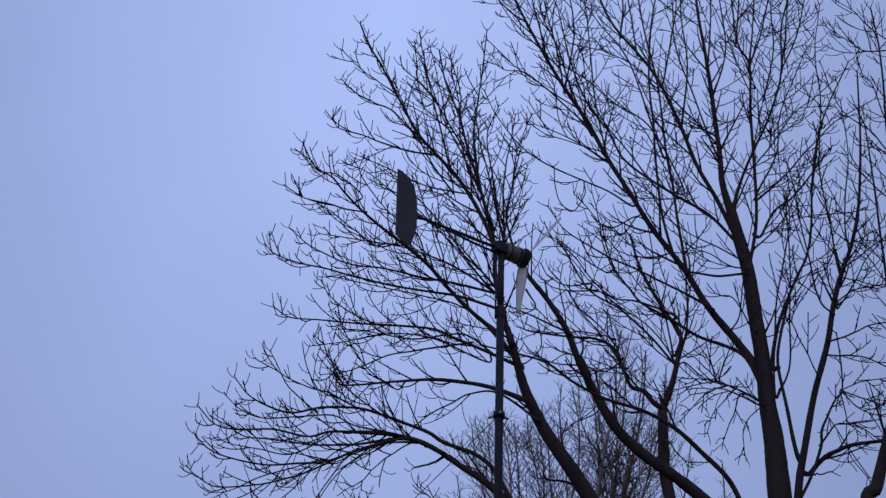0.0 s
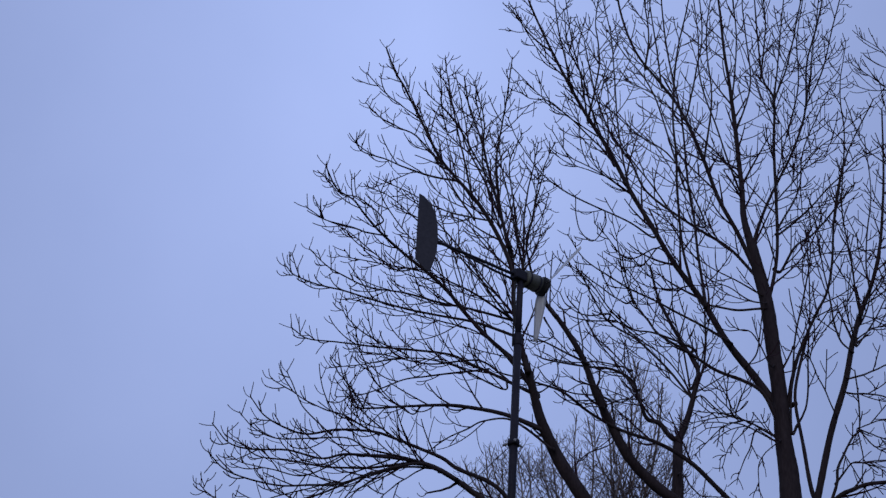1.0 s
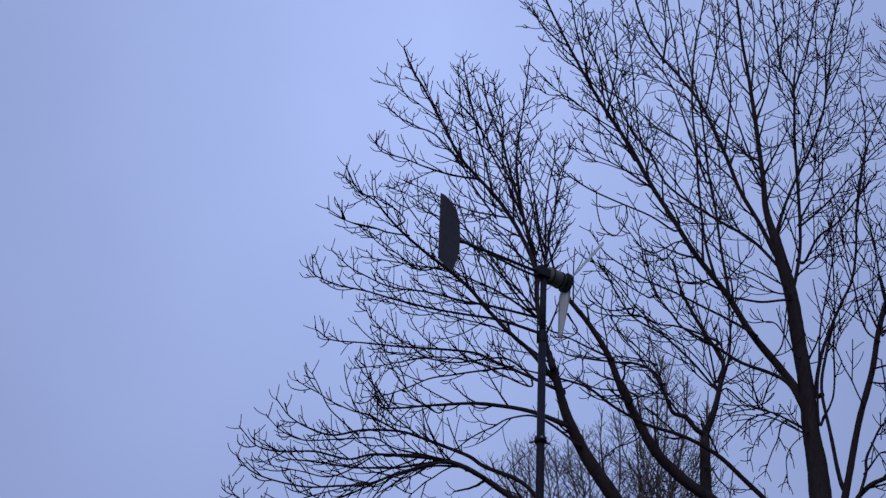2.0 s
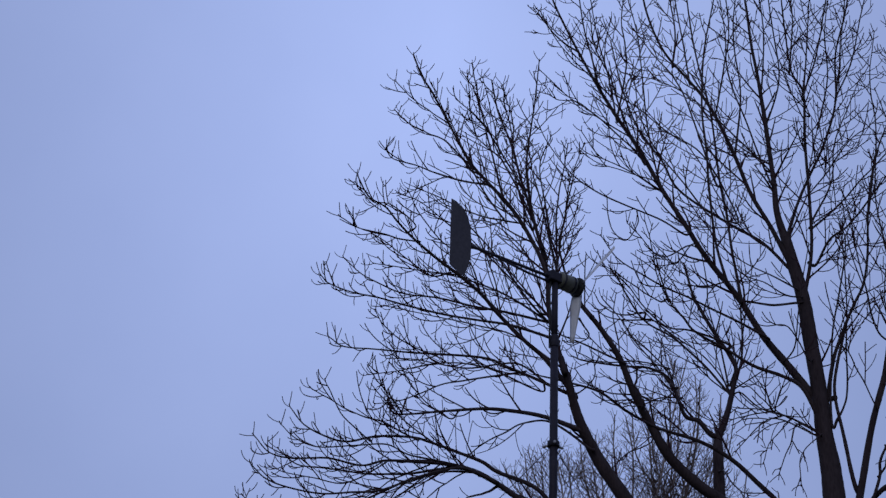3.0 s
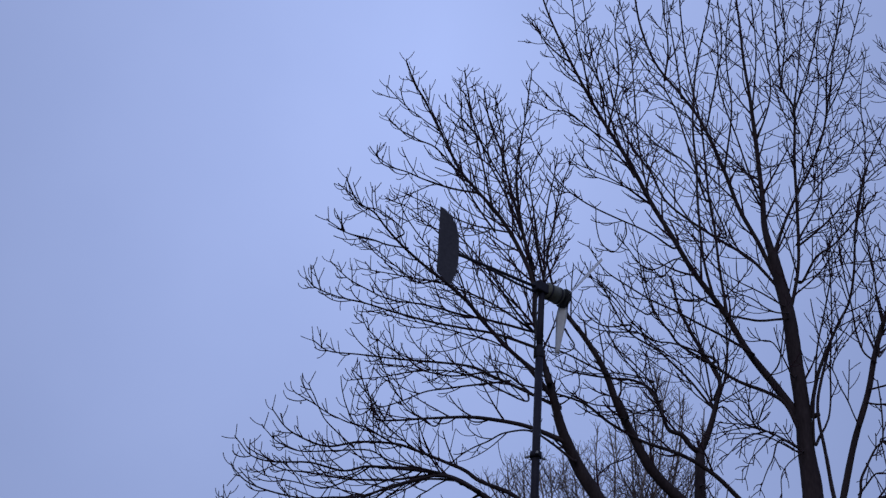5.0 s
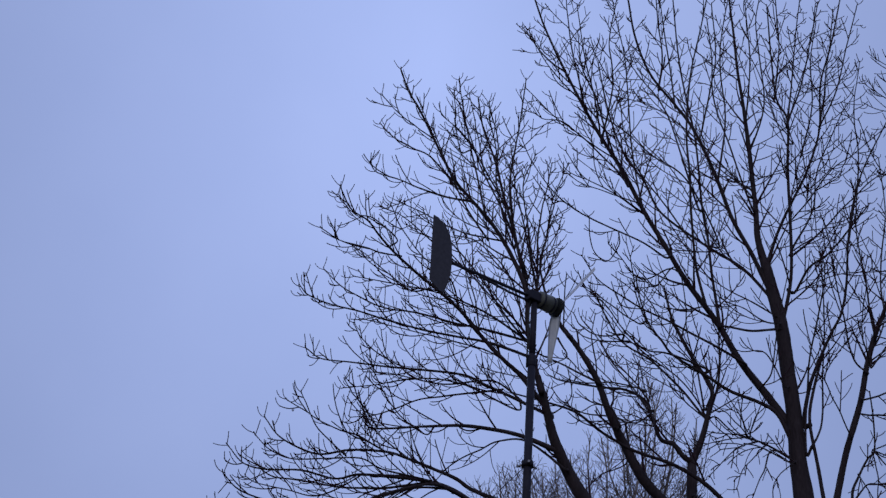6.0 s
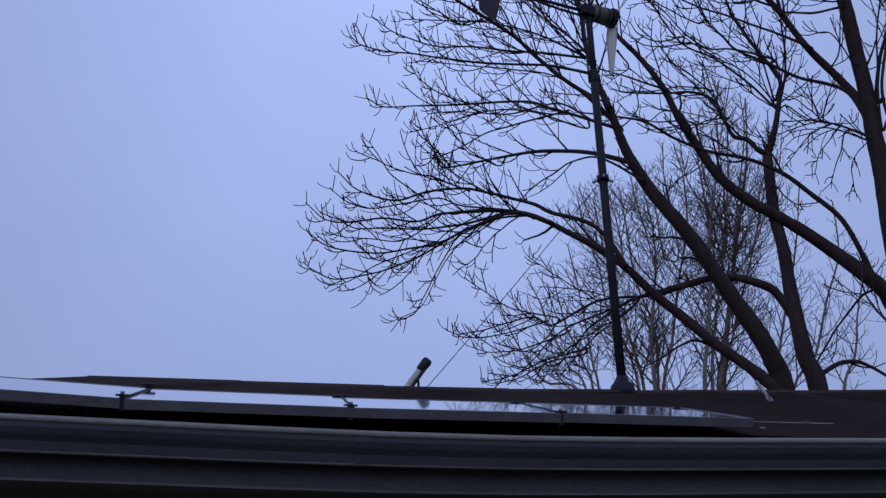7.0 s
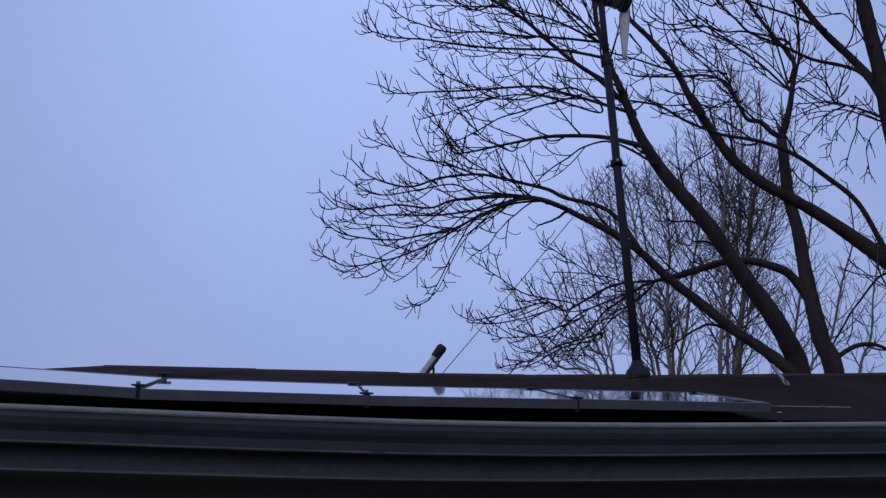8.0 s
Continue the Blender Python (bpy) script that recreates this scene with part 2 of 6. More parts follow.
    bm = bmesh.new()
    profile_run(bm, [(0.128, -0.222), (0.128, -0.232), (0.16, -0.232), (0.16, -0.222)], [(eave(s), IN, UP) for s in EAVE_STOPS])
    part("drip_edge", bm, TRIM_AND_HIGHLIGHT, house)
    soffit_mesh = None
    for k in range(int((S_RIGHT - S_LEFT) / 0.3)):
        if soffit_mesh is None:
            bm = bmesh.new()
            profile_run(bm, [(0.156, -0.16), (0.156, -0.17), (0.5, -0.17), (0.5, -0.16)],
                        [(EAVE_DIR * 0.0005, IN, UP), (EAVE_DIR * 0.2995, IN, UP)])
            piece = part("soffit_board", bm, SIDING, house)
            soffit_mesh = piece.data
        else:
            piece = new("soffit_board", soffit_mesh)
            piece.parent = house
        piece.location = EAVE_0 + EAVE_DIR * (S_LEFT + 0.3 * k) - UP * 0.016
    # walls
    ztop = EAVE_0.z - 0.177
    w0, w1 = eave(S_LEFT + 0.5) + IN * 0.5, eave(S_RIGHT - 0.5) + IN * 0.5
    wb0, wb1 = w0 + IN * 7.4, w1 + IN * 7.4
    for p, q in ((w0, w1), (w1, wb1), (wb1, wb0), (wb0, w0)):
        p, q = p.copy(), q.copy()
        p.z = q.z = 0
        t = (q - p).normalized()
        nrm = t.cross(UP)
        bm = bmesh.new()
        profile_run(bm, [(0, -0.1), (0, ztop), (-0.12, ztop), (-0.12, -0.1)], [(p, nrm, UP), (q, nrm, UP)])
        part("wall", bm, SIDING, house)
    return house


build_house()

# ---- solar panels ----
PANEL_W, PANEL_D, PANEL_SKEW = 0.985, 1.15, 0.17


def skewed(bm, k=PANEL_SKEW):
    """The row of panels stands a little askew to the eave."""
    for v in bm.verts:
        v.co.x += k * v.co.y
    return bm


def build_panels():
    for s0, height, slope, tilt in ((-2.355, 1.498, 0.326, -0.043), (-1.355, 1.453, 0.318, -0.005), (-0.37, 1.447, 0.311, 0.006), (0.625, 1.455, 0.310, 0.003)):
        base = EAVE_0 + EAVE_DIR * s0 + IN * 0.01
        base.z = Z0 + height - 0.045
        rise = math.atan(slope)
        across, up_slope = (EAVE_DIR + UP * tilt).normalized(), (IN * math.cos(rise) + UP * math.sin(rise))
        nrm = across.cross(up_slope).normalized()
        up_slope = nrm.cross(across)
        outer = s0 > 0
        m = Matrix((across, up_slope, nrm)).transposed().to_4x4()
        m.translation = base
        p = thing("solar_panel", m, "framed solar panel lying low on the brown roof", "solar panel", "panels in a row on the roof")
        # black inner side rails: the shade of the panel joints is put into their colour
        for lo, hi, mat in (((0, 0, 0), (PANEL_W, 0.03, 0.045), ALUMINIUM), ((0, PANEL_D - 0.03, 0), (PANEL_W, PANEL_D, 0.045), ALUMINIUM),
                            ((0, 0.03, 0), (0.012, PANEL_D - 0.03, 0.045), BLACK), ((PANEL_W - (0.03 if outer else 0.012), 0.03, 0), (PANEL_W, PANEL_D - 0.03, 0.046 if outer else 0.045), ALUMINIUM if outer else BLACK)):
            bm = bmesh.new()
            box(bm, lo, hi, 0.003)
            part("frame_rail", skewed(bm), mat, p, "dull aluminium frame" if mat is ALUMINIUM else "side rail blackened to draw the shaded joint")
        bm = bmesh.new()
        box(bm, (0.01, 0.028, 0.03), (PANEL_W - 0.01, PANEL_D - 0.028, 0.043))
        glass = part("glass", skewed(bm), PANEL_GLASS, p, "dark cell glass mirroring the sky")
        for x in (0.2, PANEL_W - 0.2):
            for y in (0.3, PANEL_D - 0.06):
                bm = bmesh.new()
                box(bm, (x - 0.02, y - 0.02, -0.075), (x + 0.02, y + 0.02, 0.0), 0.003)
                part("mounting_foot", skewed(bm), BLACK, p)


def build_mid_clamps():
    for s0, z in ((-1.362, 1.459), (-0.377, 1.447), (0.617, 1.450)):
        at = EAVE_0 + EAVE_DIR * s0 + IN * 0.006
        at.z = Z0 + z
        c = thing("panel_clamp", Matrix.LocRotScale(at, Euler((0.3, 0, radians(16.9))), None), "small dull metal clamp between two solar panels", "clamp", "clamps between the panels")
        bm = bmesh.new()
        box(bm, (-0.012, -0.006, -0.055), (0.012, 0.03, 0.006), 0.003)
        part("clamp_body", bm, STEEL, c)
        bm = bmesh.new()
        box(bm, (-0.028, -0.008, 0.006), (0.028, 0.035, 0.014), 0.003)
        part("clamp_plate", bm, STEEL, c)
        bm = bmesh.new()
        tube(bm, [(0, 0.012, 0.014), (0, 0.012, 0.026)], [0.009, 0.009], 6)
        part("bolt", bm, GALVANISED, c)
    # clamps at the upper ends of the joints
    for s0, z, slope in ((-1.362, 1.459, 0.326), (-0.377, 1.447, 0.314), (0.617, 1.450, 0.31), (1.6, 1.456, 0.31)):
        rise = math.atan(slope)
        at = EAVE_0 + EAVE_DIR * (s0 + PANEL_SKEW * (PANEL_D - 0.05)) + IN * (0.01 + (PANEL_D - 0.05) * math.cos(rise))
        at.z = Z0 + z + (PANEL_D - 0.05) * math.sin(rise)
        c = thing("panel_clamp", Matrix.LocRotScale(at, Euler((0.3, 0, radians(16.9))), None), "small dark clamp at the top edge of two solar panels", "clamp", "clamps between the panels")
        bm = bmesh.new()
        box(bm, (-0.012, 0.0, -0.05), (0.012, 0.04, 0.004), 0.003)
        part("clamp_body", bm, STEEL, c)
        bm = bmesh.new()
        box(bm, (-0.035, -0.01, 0.003), (0.035, 0.045, 0.014), 0.003)
        part("clamp_plate", bm, STEEL, c)


def build_mounting_rail():
    a = EAVE_0 + EAVE_DIR * 1.55 + IN * 1.0
    b = EAVE_0 + EAVE_DIR * 2.72 + IN * 1.0
    a.z = Z0 + 1.69
    b.z = Z0 + 1.70
    r = thing("mounting_rail", pose(0, 0, 0), "thin pale rail end on the roof beside the panels", "rail")
    bm = bmesh.new()
    tube(bm, [a, a.lerp(b, 0.5), b], [0.009] * 3, 8)
    part("rod", bm, GALVANISED, r)
    m = a.lerp(b, 0.84)
    bm = bmesh.new()
    box(bm, (m.x - 0.018, m.y - 0.014, m.z - 0.05), (m.x + 0.018, m.y + 0.014, m.z + 0.012), 0.005)
    part("bracket", bm, ALUMINIUM, r)
    bm = bmesh.new()
    f = EAVE_0 + EAVE_DIR * 1.98 + IN * 0.55
    f.z = Z0 + 1.32 + 0.336 * 0.55 + 0.012
    box(bm, (f.x - 0.014, f.y - 0.014, f.z - 0.05), (f.x + 0.014, f.y + 0.014, f.z + 0.036), 0.004)
    tagged(part("roof_bracket", bm, GALVANISED), "small pale bracket screwed to the roof", "bracket")


build_panels()
build_mid_clamps()
build_mounting_rail()

# ---- wind turbine on its mast ----
MAST = ridge(1.56)
MAST_TOP = 3.50
COLLAR = 1.885


def build_turbine():
    tb = thing("wind_turbine", Matrix.Translation(MAST), "small home-made wind turbine on a dark pipe mast", "wind turbine")
    bm = bmesh.new()
    tube(bm, [(0, 0, -0.06), (0, 0, 1.4), (0.003, 0, 2.9)], [0.038, 0.036, 0.035], 16)
    mast = part("mast", bm, STEEL, tb, "dark steel pipe mast")
    bm = bmesh.new()
    tube(bm, [(0.003, 0, 2.88), (0.006, 0, MAST_TOP)], [0.03, 0.029], 16)
    part("upper_pipe", bm, STEEL, mast)
    bm = bmesh.new()
    tube(bm, [(0.003, 0, 2.82), (0.003, 0, 2.83), (0.003, 0, 2.93), (0.003, 0, 2.94)], [0.037, 0.041, 0.041, 0.032], 14)
    part("coupling", bm, STEEL, mast, "thicker pipe coupling")
    bm = bmesh.new()
    tube(bm, [(0, 0, -0.03), (0, 0, 0.0), (0, 0, 0.05), (0, 0, 0.085), (0, 0, 0.13)], [0.105, 0.105, 0.095, 0.062, 0.043], 18)
    part("base_boot", bm, STEEL, mast, "dark flashing boot round the mast foot")
    bm = bmesh.new()
    tube(bm, [(0, 0, COLLAR - 0.025), (0, 0, COLLAR + 0.025)], [0.052, 0.052], 14)
    collar = part("guy_collar", bm, STEEL, mast, "bolted guy collar")
    for k in range(3):
        a = math.tau * k / 3 + 0.5
        bm = bmesh.new()
        tube(bm, [(0.045 * math.cos(a), 0.045 * math.sin(a), COLLAR), (0.1 * math.cos(a), 0.1 * math.sin(a), COLLAR - 0.01)], [0.011, 0.011], 8)
        part("eye_bolt", bm, GALVANISED, collar)
    # power lead hanging beside the mast head
    bm = bmesh.new()
    tube(bm, [(-0.04, -0.03, MAST_TOP - 0.02), (-0.045, -0.03, 3.35), (-0.042, -0.03, 3.15), (-0.044, -0.02, 2.98), (-0.044, -0.02, 2.8)], [0.008] * 5, 8)
    part("power_lead", bm, BLACK, tb, "black power lead")

    return tb


def head_part(name, bm, mat, tb, label="", deeper=None, turn=32.2):
    bmesh.ops.transform(bm, matrix=Matrix.Translation((0.006, 0, MAST_TOP + 0.03)) @ Matrix.Rotation(radians(turn), 4, "Z"), verts=bm.verts[:])
    return part(name, bm, mat, deeper or tb, label)


def build_turbine_head(tb):
    """x runs forward from the mast to the rotor, z up."""
    bm = bmesh.new()
    box(bm, (-0.085, -0.05, -0.045), (0.07, 0.05, 0.05), 0.012)
    head_part("yaw_head", bm, STEEL, tb, "dark steel yaw head")
    bm = bmesh.new()
    tube(bm, [(0.04, 0, 0.01), (0.045, 0, 0.01), (0.05, 0, 0.01), (0.22, 0, 0.01), (0.228, 0, 0.01)], [0.055, 0.074, 0.079, 0.079, 0.066], 24)
    motor = head_part("motor", bm, MOTOR, tb, "olive-grey motor housing")
    for x in (0.075, 0.19):
        bm = bmesh.new()
        tube(bm, [(x - 0.008, 0, 0.01), (x + 0.008, 0, 0.01)], [0.083, 0.083], 24)
        head_part("motor_band", bm, STEEL, tb, "", motor)
    bm = bmesh.new()
    tube(bm, [(0.225, 0, 0.01), (0.3, 0, 0.01)], [0.014, 0.014], 10)
    head_part("shaft", bm, STEEL, tb, "", motor)
    bm = bmesh.new()
    tube(bm, [(0.255, 0, 0.01), (0.258, 0, 0.01), (0.285, 0, 0.01), (0.289, 0, 0.01), (0.31, 0, 0.01), (0.318, 0, 0.01)],
         [0.085, 0.095, 0.095, 0.05, 0.045, 0.02], 20)
    hub = head_part("rotor_hub", bm, BLACK, tb, "dark rotor hub")
    for k in range(3):
        a = radians(188 + 120 * k)
        bm = bmesh.new()
        n, rings = 9, []
        for i in range(n):
            f = i / (n - 1)
            r, chord, twist = 0.07 + 0.48 * f, 0.125 * (1 - 0.6 * f) * (0.6 + 0.4 * min(1, f * 5)), radians(34 - 26 * f)
            sec = [(-0.5, 0.0), (-0.25, 0.09), (0.15, 0.1), (0.5, 0.03), (0.15, 0.045), (-0.25, 0.03)]
            rings.append([bm.verts.new(((y * chord) * math.cos(twist) * 1.0 + x * chord * math.sin(twist) + 0.272,
                                        x * chord * math.cos(twist) - y * chord * math.sin(twist), r)) for x, y in sec])
        for p, q in zip(rings, rings[1:]):
            for i in range(6):
                bm.faces.new((p[i], p[(i + 1) % 6], q[(i + 1) % 6], q[i])).smooth = True
        bm.faces.new(rings[0][::-1])
        bm.faces.new(rings[-1])
        bmesh.ops.transform(bm, matrix=Matrix.Translation((0, 0, 0.01)) @ Matrix.Rotation(a, 4, "X"), verts=bm.verts[:])
        head_part("blade", bm, BLADE, tb, "thin white plastic blade", hub)
    # tail
    bm = bmesh.new()
    tube(bm, [(-0.05, 0, 0.0), (-0.5, 0, 0.004), (-1.1, 0, 0.008)], [0.015, 0.0145, 0.014], 10)
    head_part("tail_boom", bm, STEEL, tb, "dark steel tail boom", None, 28.2)
    bm = bmesh.new()
    tube(bm, [(-0.03, 0.0, -0.055), (-0.3, 0.0, -0.045), (-0.62, 0, -0.01)], [0.011, 0.011, 0.011], 8)
    head_part("tail_strut", bm, STEEL, tb, "", None, 28.2)
    bm = bmesh.new()
    outline = [(-1.17, 0.405), (-1.12, 0.397), (-1.045, 0.352), (-0.985, 0.275), (-0.955, 0.17), (-0.942, 0.03), (-0.942, -0.12), (-0.965, -0.23), (-0.997, -0.335), (-1.04, -0.34), (-1.155, -0.27)]
    lo = [bm.verts.new((x, -0.024, z)) for x, z in outline]
    hi = [bm.verts.new((x, -0.017, z)) for x, z in outline]
    bm.faces.new(lo)
    bm.faces.new(hi[::-1])
    for i in range(len(outline)):
        k = (i + 1) % len(outline)
        bm.faces.new((lo[k], lo[i], hi[i], hi[k]))
    bmesh.ops.recalc_face_normals(bm, faces=bm.faces[:])
    head_part("tail_fin", bm, FIN_PAINT, tb, "dark grey sheet tail fin", None, 28.2)


def build_guys():
    top = MAST + UP * COLLAR
    for foot in (Vector((-0.32, 10.64, 4.17)), Vector((2.45, 9.4, 3.91))):
        g = thing("guy_wire", pose(0, 0, 0), "thin steel guy wire from the mast to the roof", "guy wire", "guys of the mast")
        t = (top - foot).normalized()
        bm = bmesh.new()
        pts = [foot.lerp(top, k / 6) - UP * 0.02 * math.sin(math.pi * k / 6) for k in range(7)]
        tube(bm, pts, [0.0035] * 7, 6)
        part("wire", bm, STEEL, g)
        bm = bmesh.new()
        tube(bm, [foot + t * 0.05, foot + t * 0.06, foot + t * 0.2, foot + t * 0.21], [0.006, 0.014, 0.014, 0.006], 10)
        part("turnbuckle", bm, GALVANISED, g, "pale galvanised turnbuckle")
        bm = bmesh.new()
        ring = [foot + t * 0.022 + (t * math.sin(a) + UP.cross(t).normalized() * math.cos(a)) * 0.028 for a in [k * math.tau / 14 for k in range(15)]]
        tube(bm, ring, [0.008] * 15, 8, caps=False)
        part("eye", bm, GALVANISED, g, "galvanised eye")
        bm = bmesh.new()
        box(bm, (foot.x - 0.035, foot.y - 0.035, foot.z - 0.06), (foot.x + 0.035, foot.y + 0.035, foot.z - 0.006), 0.004)
        part("anchor_plate", bm, STEEL, g)


def build_vent_pipe():
    foot, tip = Vector((-0.43, 10.4, 4.12)), Vector((-0.035, 10.4, 4.625))
    v = thing("vent_pipe", pose(0, 0, 0), "leaning weathered white pipe with a black cap behind the ridge", "pipe")
    bm = bmesh.new()
    tube(bm, [foot, foot.lerp(tip, 0.5), foot.lerp(tip, 0.86)], [0.03, 0.03, 0.03], 14)
    part("pipe", bm, PIPE_WHITE, v)
    bm = bmesh.new()
    a, b = foot.lerp(tip, 0.82), tip
    tube(bm, [a, a.lerp(b, 0.08), a.lerp(b, 0.8), b], [0.034, 0.038, 0.042, 0.034], 14)
    part("cap", bm, BLACK, v, "black rubber cap")
    bm = bmesh.new()
    side = Vector((0.03, -0.024, -0.01))
    tube(bm, [foot.lerp(tip, 0.3) + side, foot.lerp(tip, 0.85) + side], [0.014, 0.014], 8)
    part("strap", bm, BLACK, v)
    bm = bmesh.new()
    p = foot.lerp(tip, 0.72)
    tube(bm, [(p.x + 0.03, 10.42, 4.15), (p.x + 0.022, 10.41, p.z)], [0.01, 0.01], 8)
    part("prop", bm, STEEL, v)


turbine = build_turbine()
build_turbine_head(turbine)
build_guys()
build_vent_pipe()


# ---- trees ----
# ---- limbs begin ----
def limbs_of_leaning_tree(limb):
    limb('trunk', [(4.42, 15.98, -0.15), (4.37, 15.95, 2.73), (4.33, 15.92, 5.46), (4.17, 15.77, 6.07), (3.81, 15.67, 6.72), (3.55, 15.54, 7.13), (3.18, 15.43, 7.71), (2.79, 15.31, 8.22), (2.57, 15.16, 8.56), (2.41, 15, 8.95), (2.26, 14.83, 9.31)], 0.169, 0.0432, 0.8, 4, 0.22, 0.6)
    limb('limb', [(2.31, 14.89, 9.19), (2.3, 14.83, 9.14), (2.11, 14.8, 9.91), (2.06, 14.74, 10.46), (1.86, 14.71, 10.94), (1.55, 14.68, 11.43), (1.23, 14.65, 11.79), (0.98, 14.61, 12.06), (0.68, 14.57, 12.62), (0.42, 14.52, 13.09), (0.25, 14.46, 13.33), (0.11, 14.4, 13.64)], 0.038, 0.0112, 0.8, 19, 0.22, 0.1)
    limb('limb', [(2.06, 14.74, 10.46), (2.1, 14.86, 10.53), (1.93, 15, 11.4), (1.76, 15.14, 12.13), (1.58, 15.28, 13), (1.41, 15.42, 13.6), (1.32, 15.55, 14.23)], 0.028, 0.0103, 0.8, 13, 0.22, 0.15)
    limb('limb', [(2.02, 14.93, 11.02), (1.98, 14.77, 10.9), (1.83, 14.61, 11.41), (1.73, 14.44, 11.93), (1.76, 14.26, 12.45), (1.78, 14.07, 12.7), (1.81, 13.89, 13.29)], 0.023, 0.0078, 0.8, 8, 0.22, 0.25)
    limb('limb', [(1.44, 14.67, 11.55), (1.47, 14.83, 11.64), (1.33, 15.07, 12.52), (1.2, 15.31, 13.28), (1.09, 15.54, 14.09), (1.02, 15.77, 14.73)], 0.017, 0.0077, 0.8, 11, 0.22, 0.15)
    limb('limb', [(1.66, 14.8, 11.92), (1.7, 14.81, 11.9), (1.27, 14.48, 12.38), (1, 14.13, 12.47), (0.71, 13.78, 12.45)], 0.015, 0.0066, 0.8, 6, 0.22, 0.15)
    limb('limb', [(2.21, 14.9, 10.69), (2.21, 14.84, 10.62), (2.24, 15.09, 11.49), (2.31, 15.33, 12.22), (2.43, 15.57, 12.89), (2.51, 15.81, 13.38)], 0.017, 0.0075, 0.7, 10, 0.22, 0.15)
    limb('limb', [(2.17, 14.94, 10.94), (2.15, 14.85, 10.88), (1.99, 14.61, 11.6), (1.91, 14.35, 11.97), (2, 14.07, 12.17)], 0.014, 0.0067, 0.7, 6, 0.22, 0.15)
    limb('limb', [(2.18, 14.93, 10.86), (2.18, 14.85, 10.79), (2.5, 15.51, 11.69), (2.75, 16.18, 12.74)], 0.011, 0.0068, 0.6, 8, 0.22, 0.15)
    limb('limb', [(1.27, 14.65, 11.74), (0.91, 14.45, 11.62), (0.52, 14.25, 11.58), (0.25, 14.04, 11.52), (-0.05, 13.82, 11.44), (-0.15, 13.6, 11.4)], 0.017, 0.0063, 0.8, 6, 0.22, 0.15)
    limb('limb', [(1.02, 14.62, 12.02), (0.99, 14.67, 12.01), (0.67, 14.91, 12.58), (0.39, 15.15, 12.88), (0.1, 15.37, 13.21), (-0.09, 15.6, 13.58)], 0.015, 0.0074, 0.8, 7, 0.22, 0.15)
    limb('limb', [(0.68, 14.57, 12.62), (0.68, 14.59, 12.64), (0.39, 14.4, 12.7), (0.15, 14.2, 12.72), (-0.09, 14, 12.82)], 0.012, 0.0067, 0.7, 3, 0.22, 0.15)
    limb('limb', [(2.44, 15.03, 8.88), (2.49, 15.2, 8.99), (2.1, 15.11, 9.42), (1.83, 15, 9.59), (1.45, 14.9, 9.91), (1.22, 14.77, 10.1), (0.91, 14.65, 10.29), (0.6, 14.52, 10.44), (0.29, 14.38, 10.62), (0.06, 14.24, 10.77), (-0.1, 14.09, 10.87), (-0.33, 13.94, 10.92), (-0.48, 13.79, 11.1)], 0.036, 0.0086, 0.8, 15, 0.22, 0.12)
    limb('limb', [(0.34, 14.4, 10.59), (0.36, 14.2, 10.47), (0.07, 14, 10.36), (-0.14, 13.8, 10.3), (-0.42, 13.59, 10.22), (-0.62, 13.38, 10.21)], 0.014, 0.006, 0.7, 5, 0.22, 0.15)
    limb('limb', [(0.91, 14.65, 10.29), (0.79, 14.38, 10.16), (0.55, 14.59, 10.22), (0.25, 14.8, 10.53), (-0.07, 15, 10.93), (-0.21, 15.2, 11.12)], 0.012, 0.0067, 0.7, 6, 0.22, 0.15)
    limb('limb', [(1.22, 14.77, 10.1), (1.2, 14.55, 9.97), (1.03, 14.42, 10.34), (0.65, 14.29, 10.56), (0.33, 14.15, 10.87), (0.19, 14, 11.05)], 0.012, 0.0063, 0.7, 6, 0.22, 0.15)
    limb('limb', [(2.2, 14.82, 9.52), (2.23, 15.04, 9.67), (1.68, 14.96, 9.78), (1.23, 14.85, 9.76), (0.72, 14.73, 9.74), (0.28, 14.6, 9.75), (-0.09, 14.45, 9.75), (-0.43, 14.29, 9.71), (-0.71, 14.13, 9.71), (-0.8, 13.97, 9.71)], 0.022, 0.0069, 0.8, 12, 0.22, 0.15)
    limb('limb', [(2.15, 15, 9.89), (2.16, 15.05, 9.92), (1.49, 15.3, 10.18), (1.12, 15.5, 10.33), (0.68, 15.7, 10.53), (0.3, 15.88, 10.64), (-0.03, 16.06, 10.85), (-0.36, 16.22, 11.1), (-0.65, 16.38, 11.44)], 0.02, 0.0072, 0.8, 12, 0.22, 0.15)
    limb('limb', [(2.48, 15.16, 8.96), (2.48, 15.2, 8.97), (1.93, 15.23, 9.21), (1.64, 15.22, 9.31), (1.34, 15.19, 9.4), (0.76, 15.18, 9.4), (0.32, 15.15, 9.38), (-0.12, 15.1, 9.36), (-0.48, 15.04, 9.33), (-0.67, 14.98, 9.41)], 0.025, 0.0072, 0.8, 12, 0.22, 0.1)
    limb('limb', [(2.11, 15.22, 9.13), (2.11, 15.26, 9.17), (1.82, 15.5, 9.51), (1.54, 15.73, 9.6), (1.18, 15.96, 9.62), (0.81, 16.18, 9.76), (0.43, 16.4, 9.92), (0.1, 16.6, 10)], 0.017, 0.007, 0.75, 9, 0.22, 0.15)
    limb('limb', [(1.81, 15.23, 9.25), (1.83, 15.29, 9.29), (1.19, 15.07, 9.04), (0.82, 14.82, 8.81), (0.47, 14.55, 8.5), (0.2, 14.28, 8.27), (-0.02, 14, 8.09)], 0.017, 0.0058, 0.75, 9, 0.22, 0.15)
